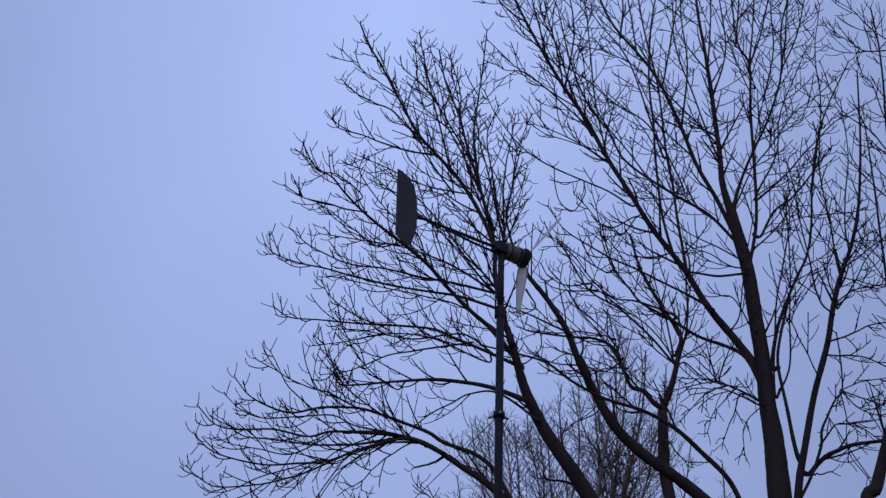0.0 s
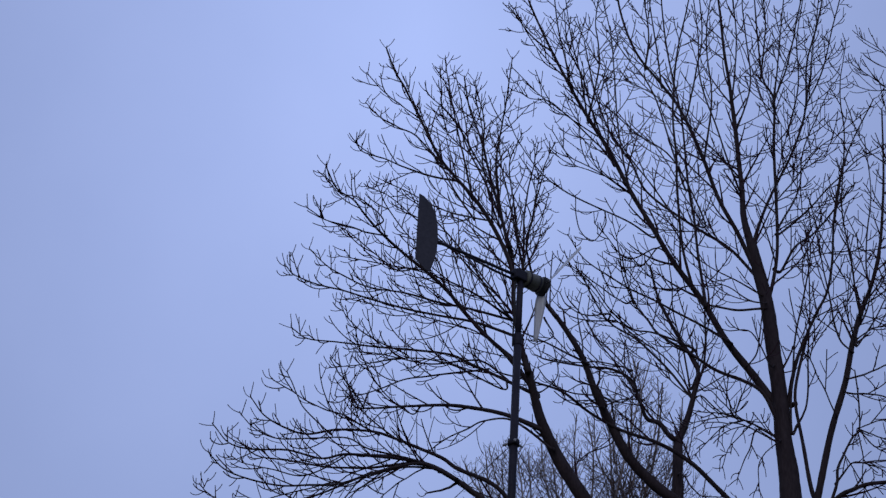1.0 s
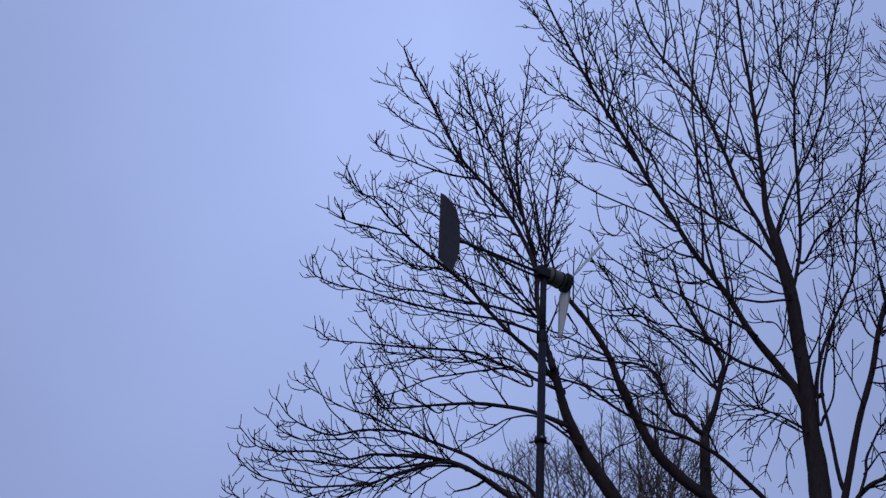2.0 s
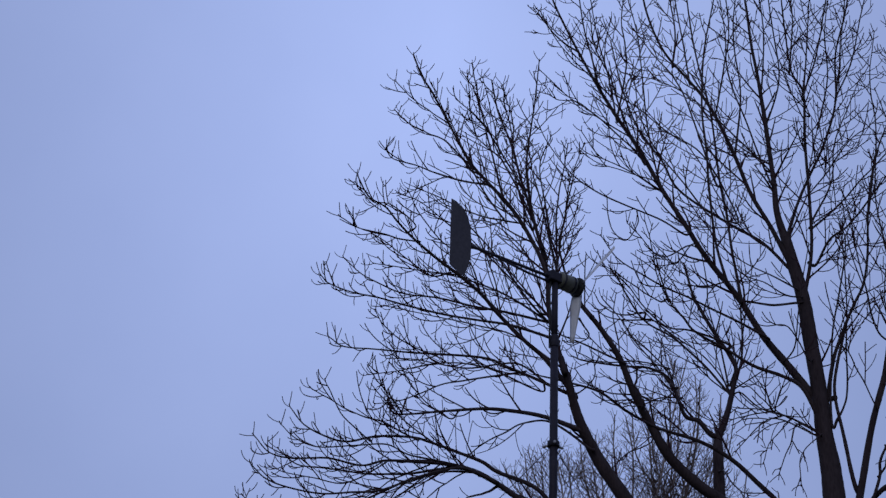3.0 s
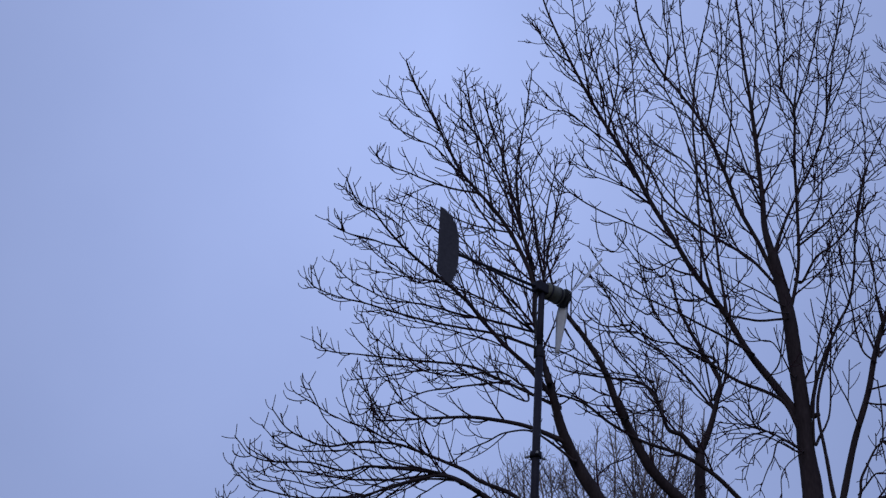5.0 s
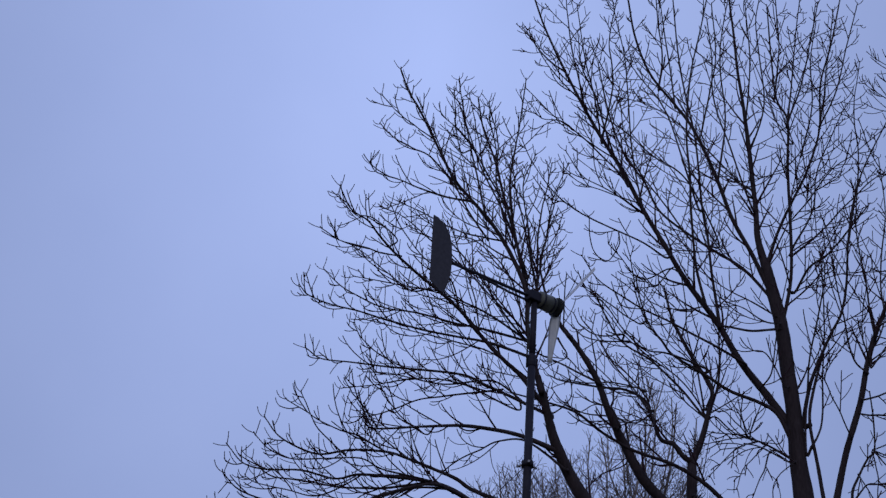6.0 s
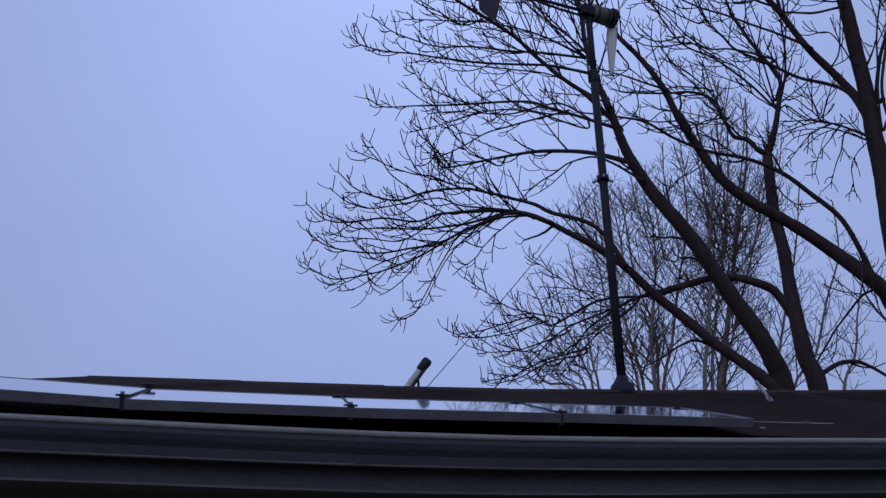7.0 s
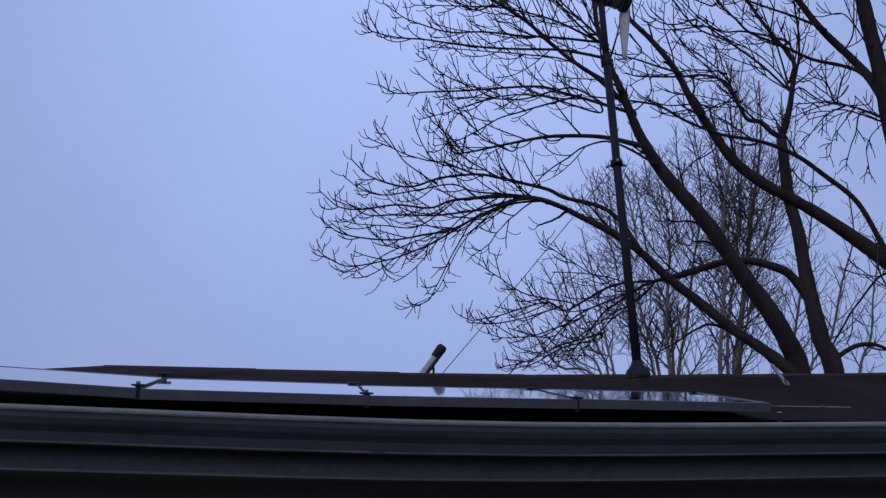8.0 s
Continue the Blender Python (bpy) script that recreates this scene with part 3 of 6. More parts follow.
    limb('limb', [(2.63, 15.18, 8.47), (2.12, 15.09, 8.59), (1.68, 14.97, 8.58), (1.32, 14.84, 8.53), (0.89, 14.71, 8.4), (0.54, 14.56, 8.27), (0.27, 14.4, 8.16)], 0.033, 0.0108, 0.75, 8, 0.22, 0.25)
    limb('limb', [(0.3, 14.4, 8.18), (0.16, 14.2, 8.27), (-0.02, 14, 8.38), (-0.14, 13.8, 8.45)], 0.01, 0.0058, 0.55, 1, 0.22, 0.15)
    limb('limb', [(2.74, 15.27, 8.3), (2.68, 15.17, 8.25), (2.24, 15.44, 8.68), (1.91, 15.69, 8.76), (1.64, 15.92, 8.68), (1.36, 16.14, 8.56), (1.2, 16.36, 8.43)], 0.019, 0.0067, 0.7, 6, 0.22, 0.3)
    limb('limb', [(2.15, 15, 9.89), (2.12, 14.96, 9.88), (1.8, 14.82, 10.15), (1.46, 14.67, 10.53), (1.13, 14.52, 10.84), (0.85, 14.36, 11.01), (0.59, 14.19, 11.06)], 0.017, 0.0064, 0.8, 7, 0.22, 0.15)
    limb('limb', [(2.1, 14.78, 10.05), (2.07, 14.86, 10.07), (1.91, 15.09, 10.82), (1.7, 15.31, 11.3), (1.4, 15.54, 11.7), (1.15, 15.76, 11.89)], 0.014, 0.0071, 0.7, 8, 0.22, 0.15)
    limb('limb', [(1.48, 14.91, 9.88), (1.48, 14.83, 9.87), (1.4, 14.71, 10.21), (1.26, 14.6, 10.55), (1.09, 14.49, 10.9), (0.98, 14.37, 11.18)], 0.012, 0.0065, 0.7, 5, 0.22, 0.15)
    limb('limb', [(1.73, 14.7, 11.14), (1.77, 14.9, 11.32), (1.51, 15.05, 11.44), (1.21, 15.2, 11.59), (0.9, 15.34, 11.8), (0.58, 15.47, 12.04), (0.31, 15.6, 12.23)], 0.015, 0.0071, 0.7, 6, 0.22, 0.15)
    limb('limb', [(4.29, 15.88, 5.61), (4.26, 15.84, 5.6), (3.89, 15.82, 5.95), (3.5, 15.8, 6.26), (3.11, 15.77, 6.64), (2.78, 15.72, 6.94), (2.46, 15.66, 7.27), (2.12, 15.6, 7.53), (1.77, 15.54, 7.71), (1.49, 15.46, 7.85), (1.21, 15.37, 7.93), (0.78, 15.29, 7.96), (0.49, 15.19, 7.91)], 0.085, 0.0197, 0.8, 2, 0.1, 0.55)
    limb('limb', [(1.33, 15.29, 7.84), (1.34, 15.34, 7.86), (0.99, 15.27, 7.93), (0.49, 15.19, 7.91), (0.14, 15.1, 7.85), (-0.14, 15, 7.72), (-0.55, 14.89, 7.74), (-0.96, 14.77, 7.66), (-1.22, 14.65, 7.66), (-1.4, 14.53, 7.79)], 0.027, 0.0068, 0.75, 9, 0.22, 0.15)
    limb('limb', [(1.54, 15.47, 7.83), (1.54, 15.32, 7.77), (1.21, 15.45, 7.96), (0.86, 15.58, 7.99), (0.43, 15.69, 7.94), (0.06, 15.8, 7.95), (-0.3, 15.9, 8), (-0.67, 15.99, 8.06), (-0.97, 16.07, 8.11), (-1.22, 16.15, 8.32)], 0.024, 0.0075, 0.75, 9, 0.22, 0.15)
    limb('limb', [(1.43, 15.36, 7.83), (1.44, 15.33, 7.82), (1.12, 15.2, 7.87), (0.8, 15.07, 7.75), (0.47, 14.93, 7.57), (0.12, 14.78, 7.35), (-0.22, 14.62, 7.23), (-0.55, 14.46, 7.12), (-0.93, 14.28, 7.1), (-1.18, 14.11, 7.12), (-1.34, 13.94, 7.2)], 0.024, 0.0064, 0.75, 10, 0.22, 0.15)
    limb('limb', [(0.47, 14.93, 7.57), (0.47, 14.99, 7.6), (0.12, 15.1, 7.44), (-0.3, 15.2, 7.27), (-0.66, 15.29, 7.18), (-1.15, 15.36, 7.15), (-1.44, 15.43, 7.31), (-1.54, 15.52, 7.42)], 0.016, 0.0063, 0.75, 7, 0.22, 0.15)
    limb('limb', [(1.28, 15.39, 7.91), (1.27, 15.35, 7.89), (1.02, 15.17, 7.89), (0.76, 14.98, 7.85), (0.42, 14.79, 7.82), (0.15, 14.6, 7.86), (-0.26, 14.4, 7.72), (-0.65, 14.19, 7.58), (-0.89, 13.97, 7.57), (-1.05, 13.76, 7.63)], 0.016, 0.0057, 0.75, 9, 0.22, 0.15)
    limb('limb', [(2.43, 15.66, 7.29), (2.45, 15.61, 7.29), (2.24, 15.59, 7.67), (2, 15.57, 7.87), (1.58, 15.57, 8.01), (1.37, 15.54, 8.12), (1.09, 15.51, 8.2), (0.73, 15.48, 8.29), (0.46, 15.44, 8.33), (0.02, 15.4, 8.29), (-0.34, 15.35, 8.17), (-0.62, 15.29, 8.2), (-0.89, 15.22, 8.3), (-1.07, 15.16, 8.48)], 0.035, 0.0071, 0.75, 9, 0.22, 0.4)
    limb('limb', [(0.53, 15.45, 8.32), (0.52, 15.29, 8.24), (0.1, 15.12, 8.36), (-0.24, 14.95, 8.37), (-0.57, 14.76, 8.45), (-0.79, 14.58, 8.48)], 0.014, 0.0061, 0.75, 5, 0.22, 0.15)
    limb('limb', [(0.82, 15.49, 8.27), (0.79, 15.28, 8.18), (0.33, 15.53, 8.61), (0.13, 15.77, 9.04), (0.04, 16, 9.35)], 0.014, 0.0067, 0.75, 5, 0.22, 0.15)
    limb('limb', [(-0.07, 15.39, 8.26), (-0.05, 15.2, 8.13), (-0.39, 14.99, 8.33), (-0.57, 14.79, 8.54), (-0.65, 14.58, 8.6)], 0.011, 0.0061, 0.6, 2, 0.2, 0.15)
    limb('limb', [(0.14, 15.1, 7.85), (0.14, 15.2, 7.85), (-0.3, 15.35, 7.63), (-0.72, 15.48, 7.71), (-1.09, 15.61, 7.81), (-1.24, 15.75, 7.93)], 0.011, 0.0064, 0.75, 5, 0.22, 0.15)
    limb('limb', [(0.08, 15.11, 7.43), (0.05, 15.1, 7.48), (-0.29, 14.9, 7.27), (-0.63, 14.69, 7.06), (-0.95, 14.47, 6.79), (-1.12, 14.26, 6.68)], 0.011, 0.0057, 0.75, 5, 0.22, 0.15)
    limb('limb', [(1.26, 15.25, 7.85), (0.88, 15.27, 7.83), (0.48, 15.29, 7.68), (0.34, 15.3, 7.58), (0.11, 15.3, 7.22), (-0.08, 15.3, 6.86), (-0.19, 15.3, 6.65), (-0.38, 15.3, 6.57)], 0.013, 0.0055, 0.4, 3, 0.1, 0.3)
    limb('limb', [(1.58, 15.49, 7.8), (1.6, 15.52, 7.82), (1.44, 15.48, 7.69), (1.24, 15.45, 7.61)], 0.025, 0.0114, 0.8, 0, 0.22, 0.15)
    limb('trunk', [(4.61, 16.05, -0.15), (4.71, 16.08, 2.74), (4.8, 16.1, 5.48), (4.71, 16.16, 6.16), (4.67, 16.21, 6.93), (4.66, 16.24, 7.57), (4.61, 16.29, 8.16), (4.63, 16.32, 8.83), (4.66, 16.35, 9.09)], 0.144, 0.0571, 0.8, 1, 0.22, 0.5)
    limb('limb', [(4.65, 16.35, 9.05), (4.8, 16.34, 9.42), (4.89, 16.35, 9.76), (4.97, 16.36, 10.19), (4.81, 16.44, 10.6), (4.59, 16.53, 11.12), (4.48, 16.59, 11.44), (4.4, 16.64, 11.95)], 0.045, 0.0171, 0.8, 9, 0.22, 0.3)
    limb('limb', [(4.89, 16.35, 9.76), (4.91, 16.39, 9.78), (5.08, 16.52, 10.27), (5.21, 16.67, 10.8), (5.26, 16.84, 11.36), (5.32, 17, 11.91)], 0.025, 0.0105, 0.7, 8, 0.22, 0.15)
    limb('limb', [(4.88, 16.35, 9.73), (4.89, 16.39, 9.74), (4.56, 16.34, 10.12), (4.14, 16.31, 10.48), (3.69, 16.28, 10.75), (3.41, 16.19, 11.12), (3.26, 16.08, 11.34)], 0.021, 0.0098, 0.8, 8, 0.22, 0.15)
    limb('limb', [(4.67, 16.35, 9.07), (4.53, 16.29, 9.09), (4.37, 16.25, 9.25), (4.18, 16.21, 9.28), (4.06, 16.15, 9.57), (3.93, 16.09, 9.8), (3.67, 16.06, 9.9), (3.32, 16.04, 9.88), (2.79, 16.05, 9.92), (2.62, 15.99, 9.94)], 0.039, 0.0093, 0.8, 7, 0.22, 0.25)
    limb('limb', [(4.06, 16.15, 9.57), (4.07, 16.2, 9.6), (3.9, 16.55, 10.18), (3.71, 16.91, 10.69), (3.63, 17.23, 11.1)], 0.015, 0.0075, 0.7, 7, 0.22, 0.15)
    limb('limb', [(4.69, 16.19, 6.61), (4.68, 16.24, 6.64), (4.46, 16.18, 7.01), (4.18, 16.13, 7.16), (3.82, 16.09, 7.23), (3.44, 16.06, 7.17), (2.91, 16.04, 7.02)], 0.069, 0.0411, 0.7, 1, 0.22, 0.5)
    limb('limb', [(3, 16.04, 7.04), (2.98, 16.02, 7.05), (2.52, 15.88, 6.89), (2.04, 15.72, 6.56), (1.71, 15.53, 6.19), (1.44, 15.33, 5.86)], 0.028, 0.0068, 0.8, 7, 0.2, 0.15)
    limb('limb', [(2.75, 15.95, 6.97), (2.77, 16.06, 7), (2.19, 16.08, 6.98), (1.81, 16.06, 6.8), (1.51, 16.01, 6.65), (1.3, 15.96, 6.75), (1, 15.91, 6.68), (0.64, 15.86, 6.57), (0.4, 15.8, 6.52)], 0.022, 0.0062, 0.75, 9, 0.2, 0.15)
    limb('limb', [(2.32, 15.81, 6.75), (2.32, 16.03, 6.84), (1.69, 16.45, 6.7), (1.32, 16.81, 6.44), (1.13, 17.16, 6.34)], 0.017, 0.0067, 0.8, 6, 0.2, 0.15)
    limb('limb', [(1.89, 15.6, 6.2), (1.89, 15.89, 6.22), (1.43, 15.6, 6.05), (1.06, 15.3, 5.8), (0.76, 14.98, 5.64)], 0.014, 0.0058, 0.7, 6, 0.2, 0.15)
    limb('limb', [(2.56, 15.89, 6.9), (2.57, 15.79, 6.82), (2.16, 16.12, 6.57), (1.88, 16.43, 6.38), (1.69, 16.71, 6.21)], 0.016, 0.0065, 0.7, 5, 0.1, 0.15)
    limb('limb', [(3.56, 15.8, 6.21), (3.58, 15.9, 6.2), (3.31, 15.88, 6.33), (3.09, 15.85, 6.26), (2.78, 15.83, 6.08), (2.6, 15.79, 5.99)], 0.027, 0.0085, 0.5, 1, 0.22, 0.15)
    limb('limb', [(4.76, 16.13, 5.82), (4.84, 16.19, 5.87), (5.13, 16.23, 6.05), (5.37, 16.29, 6.08), (5.59, 16.35, 6.02), (5.92, 16.36, 5.79)], 0.04, 0.0183, 0.7, 1, 0.22, 0.15)
    limb('limb', [(3.3, 15.47, 7.52), (3.37, 15.95, 7.7), (3.16, 15.94, 7.74), (2.97, 15.93, 7.75)], 0.023, 0.0118, 0.8, 0, 0.22, 0.15)
    limb('limb', [(3.52, 15.53, 7.18), (3.61, 15.9, 7.32), (3.4, 15.89, 7.42), (3.22, 15.88, 7.44)], 0.022, 0.0118, 0.8, 0, 0.22, 0.15)
    limb('limb', [(3.94, 15.91, 9.71), (3.9, 15.73, 9.62), (3.71, 15.88, 9.99), (3.47, 16.04, 10.34), (3.27, 16.18, 10.76), (3.1, 16.32, 11.07)], 0.013, 0.0072, 0.65, 3, 0.2, 0.15)
    limb('limb', [(3.84, 15.78, 9.74), (3.86, 15.74, 9.76), (3.49, 15.96, 9.92), (3.01, 16.19, 10.01), (2.78, 16.37, 10.19)], 0.013, 0.007, 0.65, 2, 0.2, 0.15)
    limb('limb', [(3.96, 15.84, 9.52), (3.92, 15.72, 9.47), (3.78, 15.9, 9.75), (3.52, 16.09, 9.87), (3.3, 16.28, 10.09)], 0.013, 0.007, 0.65, 2, 0.2, 0.15)
    limb('limb', [(3.6, 15.96, 10.59), (3.57, 15.81, 10.62), (3.3, 16.01, 10.66), (3.06, 16.19, 10.9), (2.98, 16.34, 11.17)], 0.014, 0.0072, 0.65, 2, 0.2, 0.15)
    limb('limb', [(3.61, 15.82, 9.29), (3.44, 15.83, 9.36), (3.1, 16.04, 9.46), (2.83, 16.23, 9.69), (2.71, 16.38, 9.94)], 0.013, 0.007, 0.65, 2, 0.2, 0.15)
    limb('limb', [(4.01, 15.88, 9.39), (3.98, 15.71, 9.23), (3.96, 15.85, 9.55), (3.92, 16, 9.93), (3.89, 16.15, 10.38)], 0.013, 0.0071, 0.65, 2, 0.2, 0.15)
    limb('limb', [(3.28, 16.04, 9.88), (3.24, 15.88, 9.83), (3.23, 16.02, 10.33), (3.21, 16.16, 10.76), (3.28, 16.28, 11.15)], 0.013, 0.0072, 0.65, 2, 0.2, 0.15)
    limb('limb', [(3.6, 15.96, 10.59), (3.71, 15.98, 10.62), (3.38, 15.92, 10.54), (3.06, 15.85, 10.53), (2.86, 15.75, 10.61)], 0.014, 0.0069, 0.55, 2, 0.1, 0.15)
    limb('limb', [(3.96, 15.83, 9.5), (4.01, 15.91, 9.54), (3.74, 15.84, 9.31), (3.35, 15.79, 9.26), (2.98, 15.72, 9.19)], 0.013, 0.0066, 0.55, 2, 0.1, 0.15)
    limb('limb', [(3.5, 16.05, 9.89), (3.47, 16.03, 9.62), (3.21, 15.88, 9.53), (2.99, 15.72, 9.32)], 0.013, 0.0067, 0.55, 1, 0.1, 0.15)
    limb('limb', [(4.01, 15.88, 9.39), (4.06, 15.89, 9.4), (3.78, 15.83, 9.34), (3.41, 15.77, 9.17), (3.15, 15.69, 9.17)], 0.013, 0.0066, 0.55, 2, 0.1, 0.15)
    limb('limb', [(3.61, 15.82, 9.29), (3.68, 15.98, 8.82), (3.3, 15.86, 8.52), (3.06, 15.7, 8.23)], 0.013, 0.0065, 0.55, 2, 0.1, 0.15)
    limb('limb', [(2.49, 15.2, 8.99), (2.75, 16.17, 9.52), (2.9, 15.94, 9.65), (2.82, 15.75, 9.89)], 0.013, 0.0068, 0.55, 1, 0.1, 0.15)
    limb('limb', [(4.62, 16.31, 8.55), (4.54, 15.76, 8.33), (4.66, 15.52, 7.98), (4.85, 15.25, 7.86)], 0.013, 0.0065, 0.55, 1, 0.1, 0.15)
    limb('limb', [(2.73, 16.18, 10.65), (2.82, 15.96, 10.26), (2.58, 15.8, 10.01)], 0.014, 0.0068, 0.55, 1, 0.1, 0.15)
    limb('limb', [(2.04, 14.91, 10.82), (2.07, 14.9, 10.86), (1.77, 15.08, 11.85), (1.43, 15.25, 12.7), (1.23, 15.42, 13.41), (1.09, 15.6, 14.03)], 0.018, 0.007, 0.7, 9, 0.22, 0.15)
    limb('limb', [(1.53, 15.04, 11.43), (1.49, 14.7, 11.21), (1.17, 14.53, 11.56), (0.88, 14.37, 12.05), (0.63, 14.2, 12.51)], 0.016, 0.007, 0.7, 8, 0.22, 0.15)
    limb('limb', [(1.92, 14.99, 11.36), (1.86, 14.9, 11.28), (1.59, 14.77, 12.13), (1.56, 14.63, 12.75), (1.41, 14.5, 13.22)], 0.014, 0.007, 0.65, 8, 0.22, 0.15)
    limb('limb', [(2.21, 14.9, 10.69), (2.04, 15.07, 11.68), (1.89, 15.23, 12.59), (1.83, 15.4, 13.31)], 0.014, 0.007, 0.65, 9, 0.22, 0.15)
    limb('limb', [(2.21, 14.86, 10.69), (2.23, 14.9, 10.74), (2.3, 14.77, 11.42), (2.35, 14.63, 11.89), (2.52, 14.5, 12.43)], 0.013, 0.006, 0.6, 8, 0.22, 0.15)
    limb('limb', [(1.32, 14.61, 10.66), (1.28, 14.7, 10.66), (0.75, 14.9, 11.21), (0.36, 15.1, 11.67), (0.05, 15.3, 11.91)], 0.013, 0.006, 0.6, 6, 0.22, 0.15)
    limb('limb', [(2.15, 15, 9.89), (1.54, 14.9, 10.2), (0.94, 14.8, 10.34), (0.34, 14.7, 10.35), (-0.17, 14.6, 10.33)], 0.015, 0.006, 0.7, 9, 0.22, 0.15)
    limb('limb', [(2.01, 14.91, 9.97), (2.06, 14.9, 10), (1.47, 15.1, 10.74), (0.89, 15.3, 11.44), (0.54, 15.5, 11.72)], 0.014, 0.006, 0.65, 7, 0.22, 0.15)
    limb('limb', [(2.31, 14.89, 9.19), (2.32, 15.1, 9.3), (1.74, 15.25, 9.78), (1.15, 15.4, 10), (0.55, 15.55, 10.17), (0.02, 15.7, 10.33)], 0.016, 0.006, 0.7, 9, 0.22, 0.15)
    limb('limb', [(2.11, 15.22, 9.13), (2.05, 15.2, 9), (1.37, 15.08, 9.2), (0.79, 14.95, 9.17), (0.23, 14.82, 8.94), (-0.12, 14.7, 8.8)], 0.014, 0.006, 0.65, 7, 0.22, 0.15)
    limb('limb', [(1, 14.74, 8.43), (0.91, 15.2, 8.52), (0.53, 15, 8.7), (0.22, 14.8, 9.05), (0.11, 14.6, 9.29)], 0.011, 0.006, 0.6, 5, 0.22, 0.15)
    limb('limb', [(1.61, 16.03, 6.7), (1.54, 15.6, 6.61), (0.99, 15.47, 6.72), (0.65, 15.33, 6.91), (0.45, 15.2, 7.02)], 0.012, 0.006, 0.55, 6, 0.22, 0.15)
    limb('limb', [(1.42, 15.99, 6.69), (1.4, 15.6, 6.57), (0.75, 15.4, 6.34), (0.4, 15.2, 6.29), (0.19, 15, 6.31)], 0.012, 0.006, 0.55, 6, 0.22, 0.15)
    limb('limb', [(1.74, 16.42, 6.71), (1.67, 15.6, 6.41), (1.11, 15.7, 6.27), (0.76, 15.8, 6.25), (0.54, 15.9, 6.35)], 0.011, 0.006, 0.55, 6, 0.22, 0.15)
    limb('limb', [(1.89, 15.6, 6.2), (1.35, 15.43, 6.02), (0.92, 15.27, 5.8), (0.6, 15.1, 5.7)], 0.011, 0.006, 0.5, 6, 0.15, 0.15)
    limb('limb', [(2.16, 16.08, 6.97), (2.09, 15.6, 6.8), (1.8, 15.73, 7.06), (1.48, 15.87, 7.36), (1.3, 16, 7.57)], 0.011, 0.006, 0.5, 6, 0.22, 0.15)
    limb('limb', [(2.43, 15.9, 6.74), (2.42, 15.7, 6.66), (2.01, 15.57, 6.4), (1.56, 15.43, 6.1), (1.28, 15.3, 5.72)], 0.011, 0.006, 0.5, 6, 0.15, 0.15)
    limb('limb', [(1.38, 14.56, 12.26), (1.41, 15, 12.57), (1.28, 15.15, 13.41), (1.16, 15.3, 14.09)], 0.012, 0.006, 0.5, 5, 0.22, 0.15)
    limb('limb', [(1.57, 14.69, 12.49), (1.59, 14.9, 12.66), (1.45, 14.7, 13.14), (1.39, 14.5, 13.32)], 0.012, 0.006, 0.5, 5, 0.22, 0.15)
    limb('limb', [(1.24, 15.23, 13.03), (1.05, 14.8, 12.67), (0.94, 14.6, 13.1), (0.88, 14.4, 13.33)], 0.011, 0.006, 0.45, 4, 0.22, 0.15)
    limb('limb', [(0.21, 14.33, 10.67), (0.3, 14.5, 10.91), (-0.02, 14.63, 11.26), (-0.32, 14.77, 11.42), (-0.54, 14.9, 11.76)], 0.011, 0.006, 0.5, 5, 0.22, 0.15)
    limb('limb', [(0.79, 14.95, 9.17), (0.79, 15.1, 9.29), (0.35, 15, 9.4), (0.01, 14.9, 9.6), (-0.12, 14.8, 9.74)], 0.011, 0.006, 0.5, 5, 0.22, 0.15)
    limb('limb', [(1.21, 15.4, 7.94), (0.87, 15.3, 7.67), (0.59, 15.2, 7.32), (0.37, 15.1, 7.12)], 0.01, 0.006, 0.4, 4, 0.12, 0.15)
    limb('limb', [(0.96, 15.4, 7.98), (0.61, 15.3, 7.7), (0.27, 15.2, 7.36), (0.07, 15.1, 7), (-0.12, 15, 6.62), (-0.45, 14.9, 6.43)], 0.009, 0.005, 0.32, 3, 0.15, 0.5)
    limb('limb', [(0.71, 15.3, 7.93), (0.28, 15.4, 7.74), (-0.09, 15.5, 7.49), (-0.35, 15.6, 7.32)], 0.01, 0.006, 0.4, 4, 0.12, 0.15)


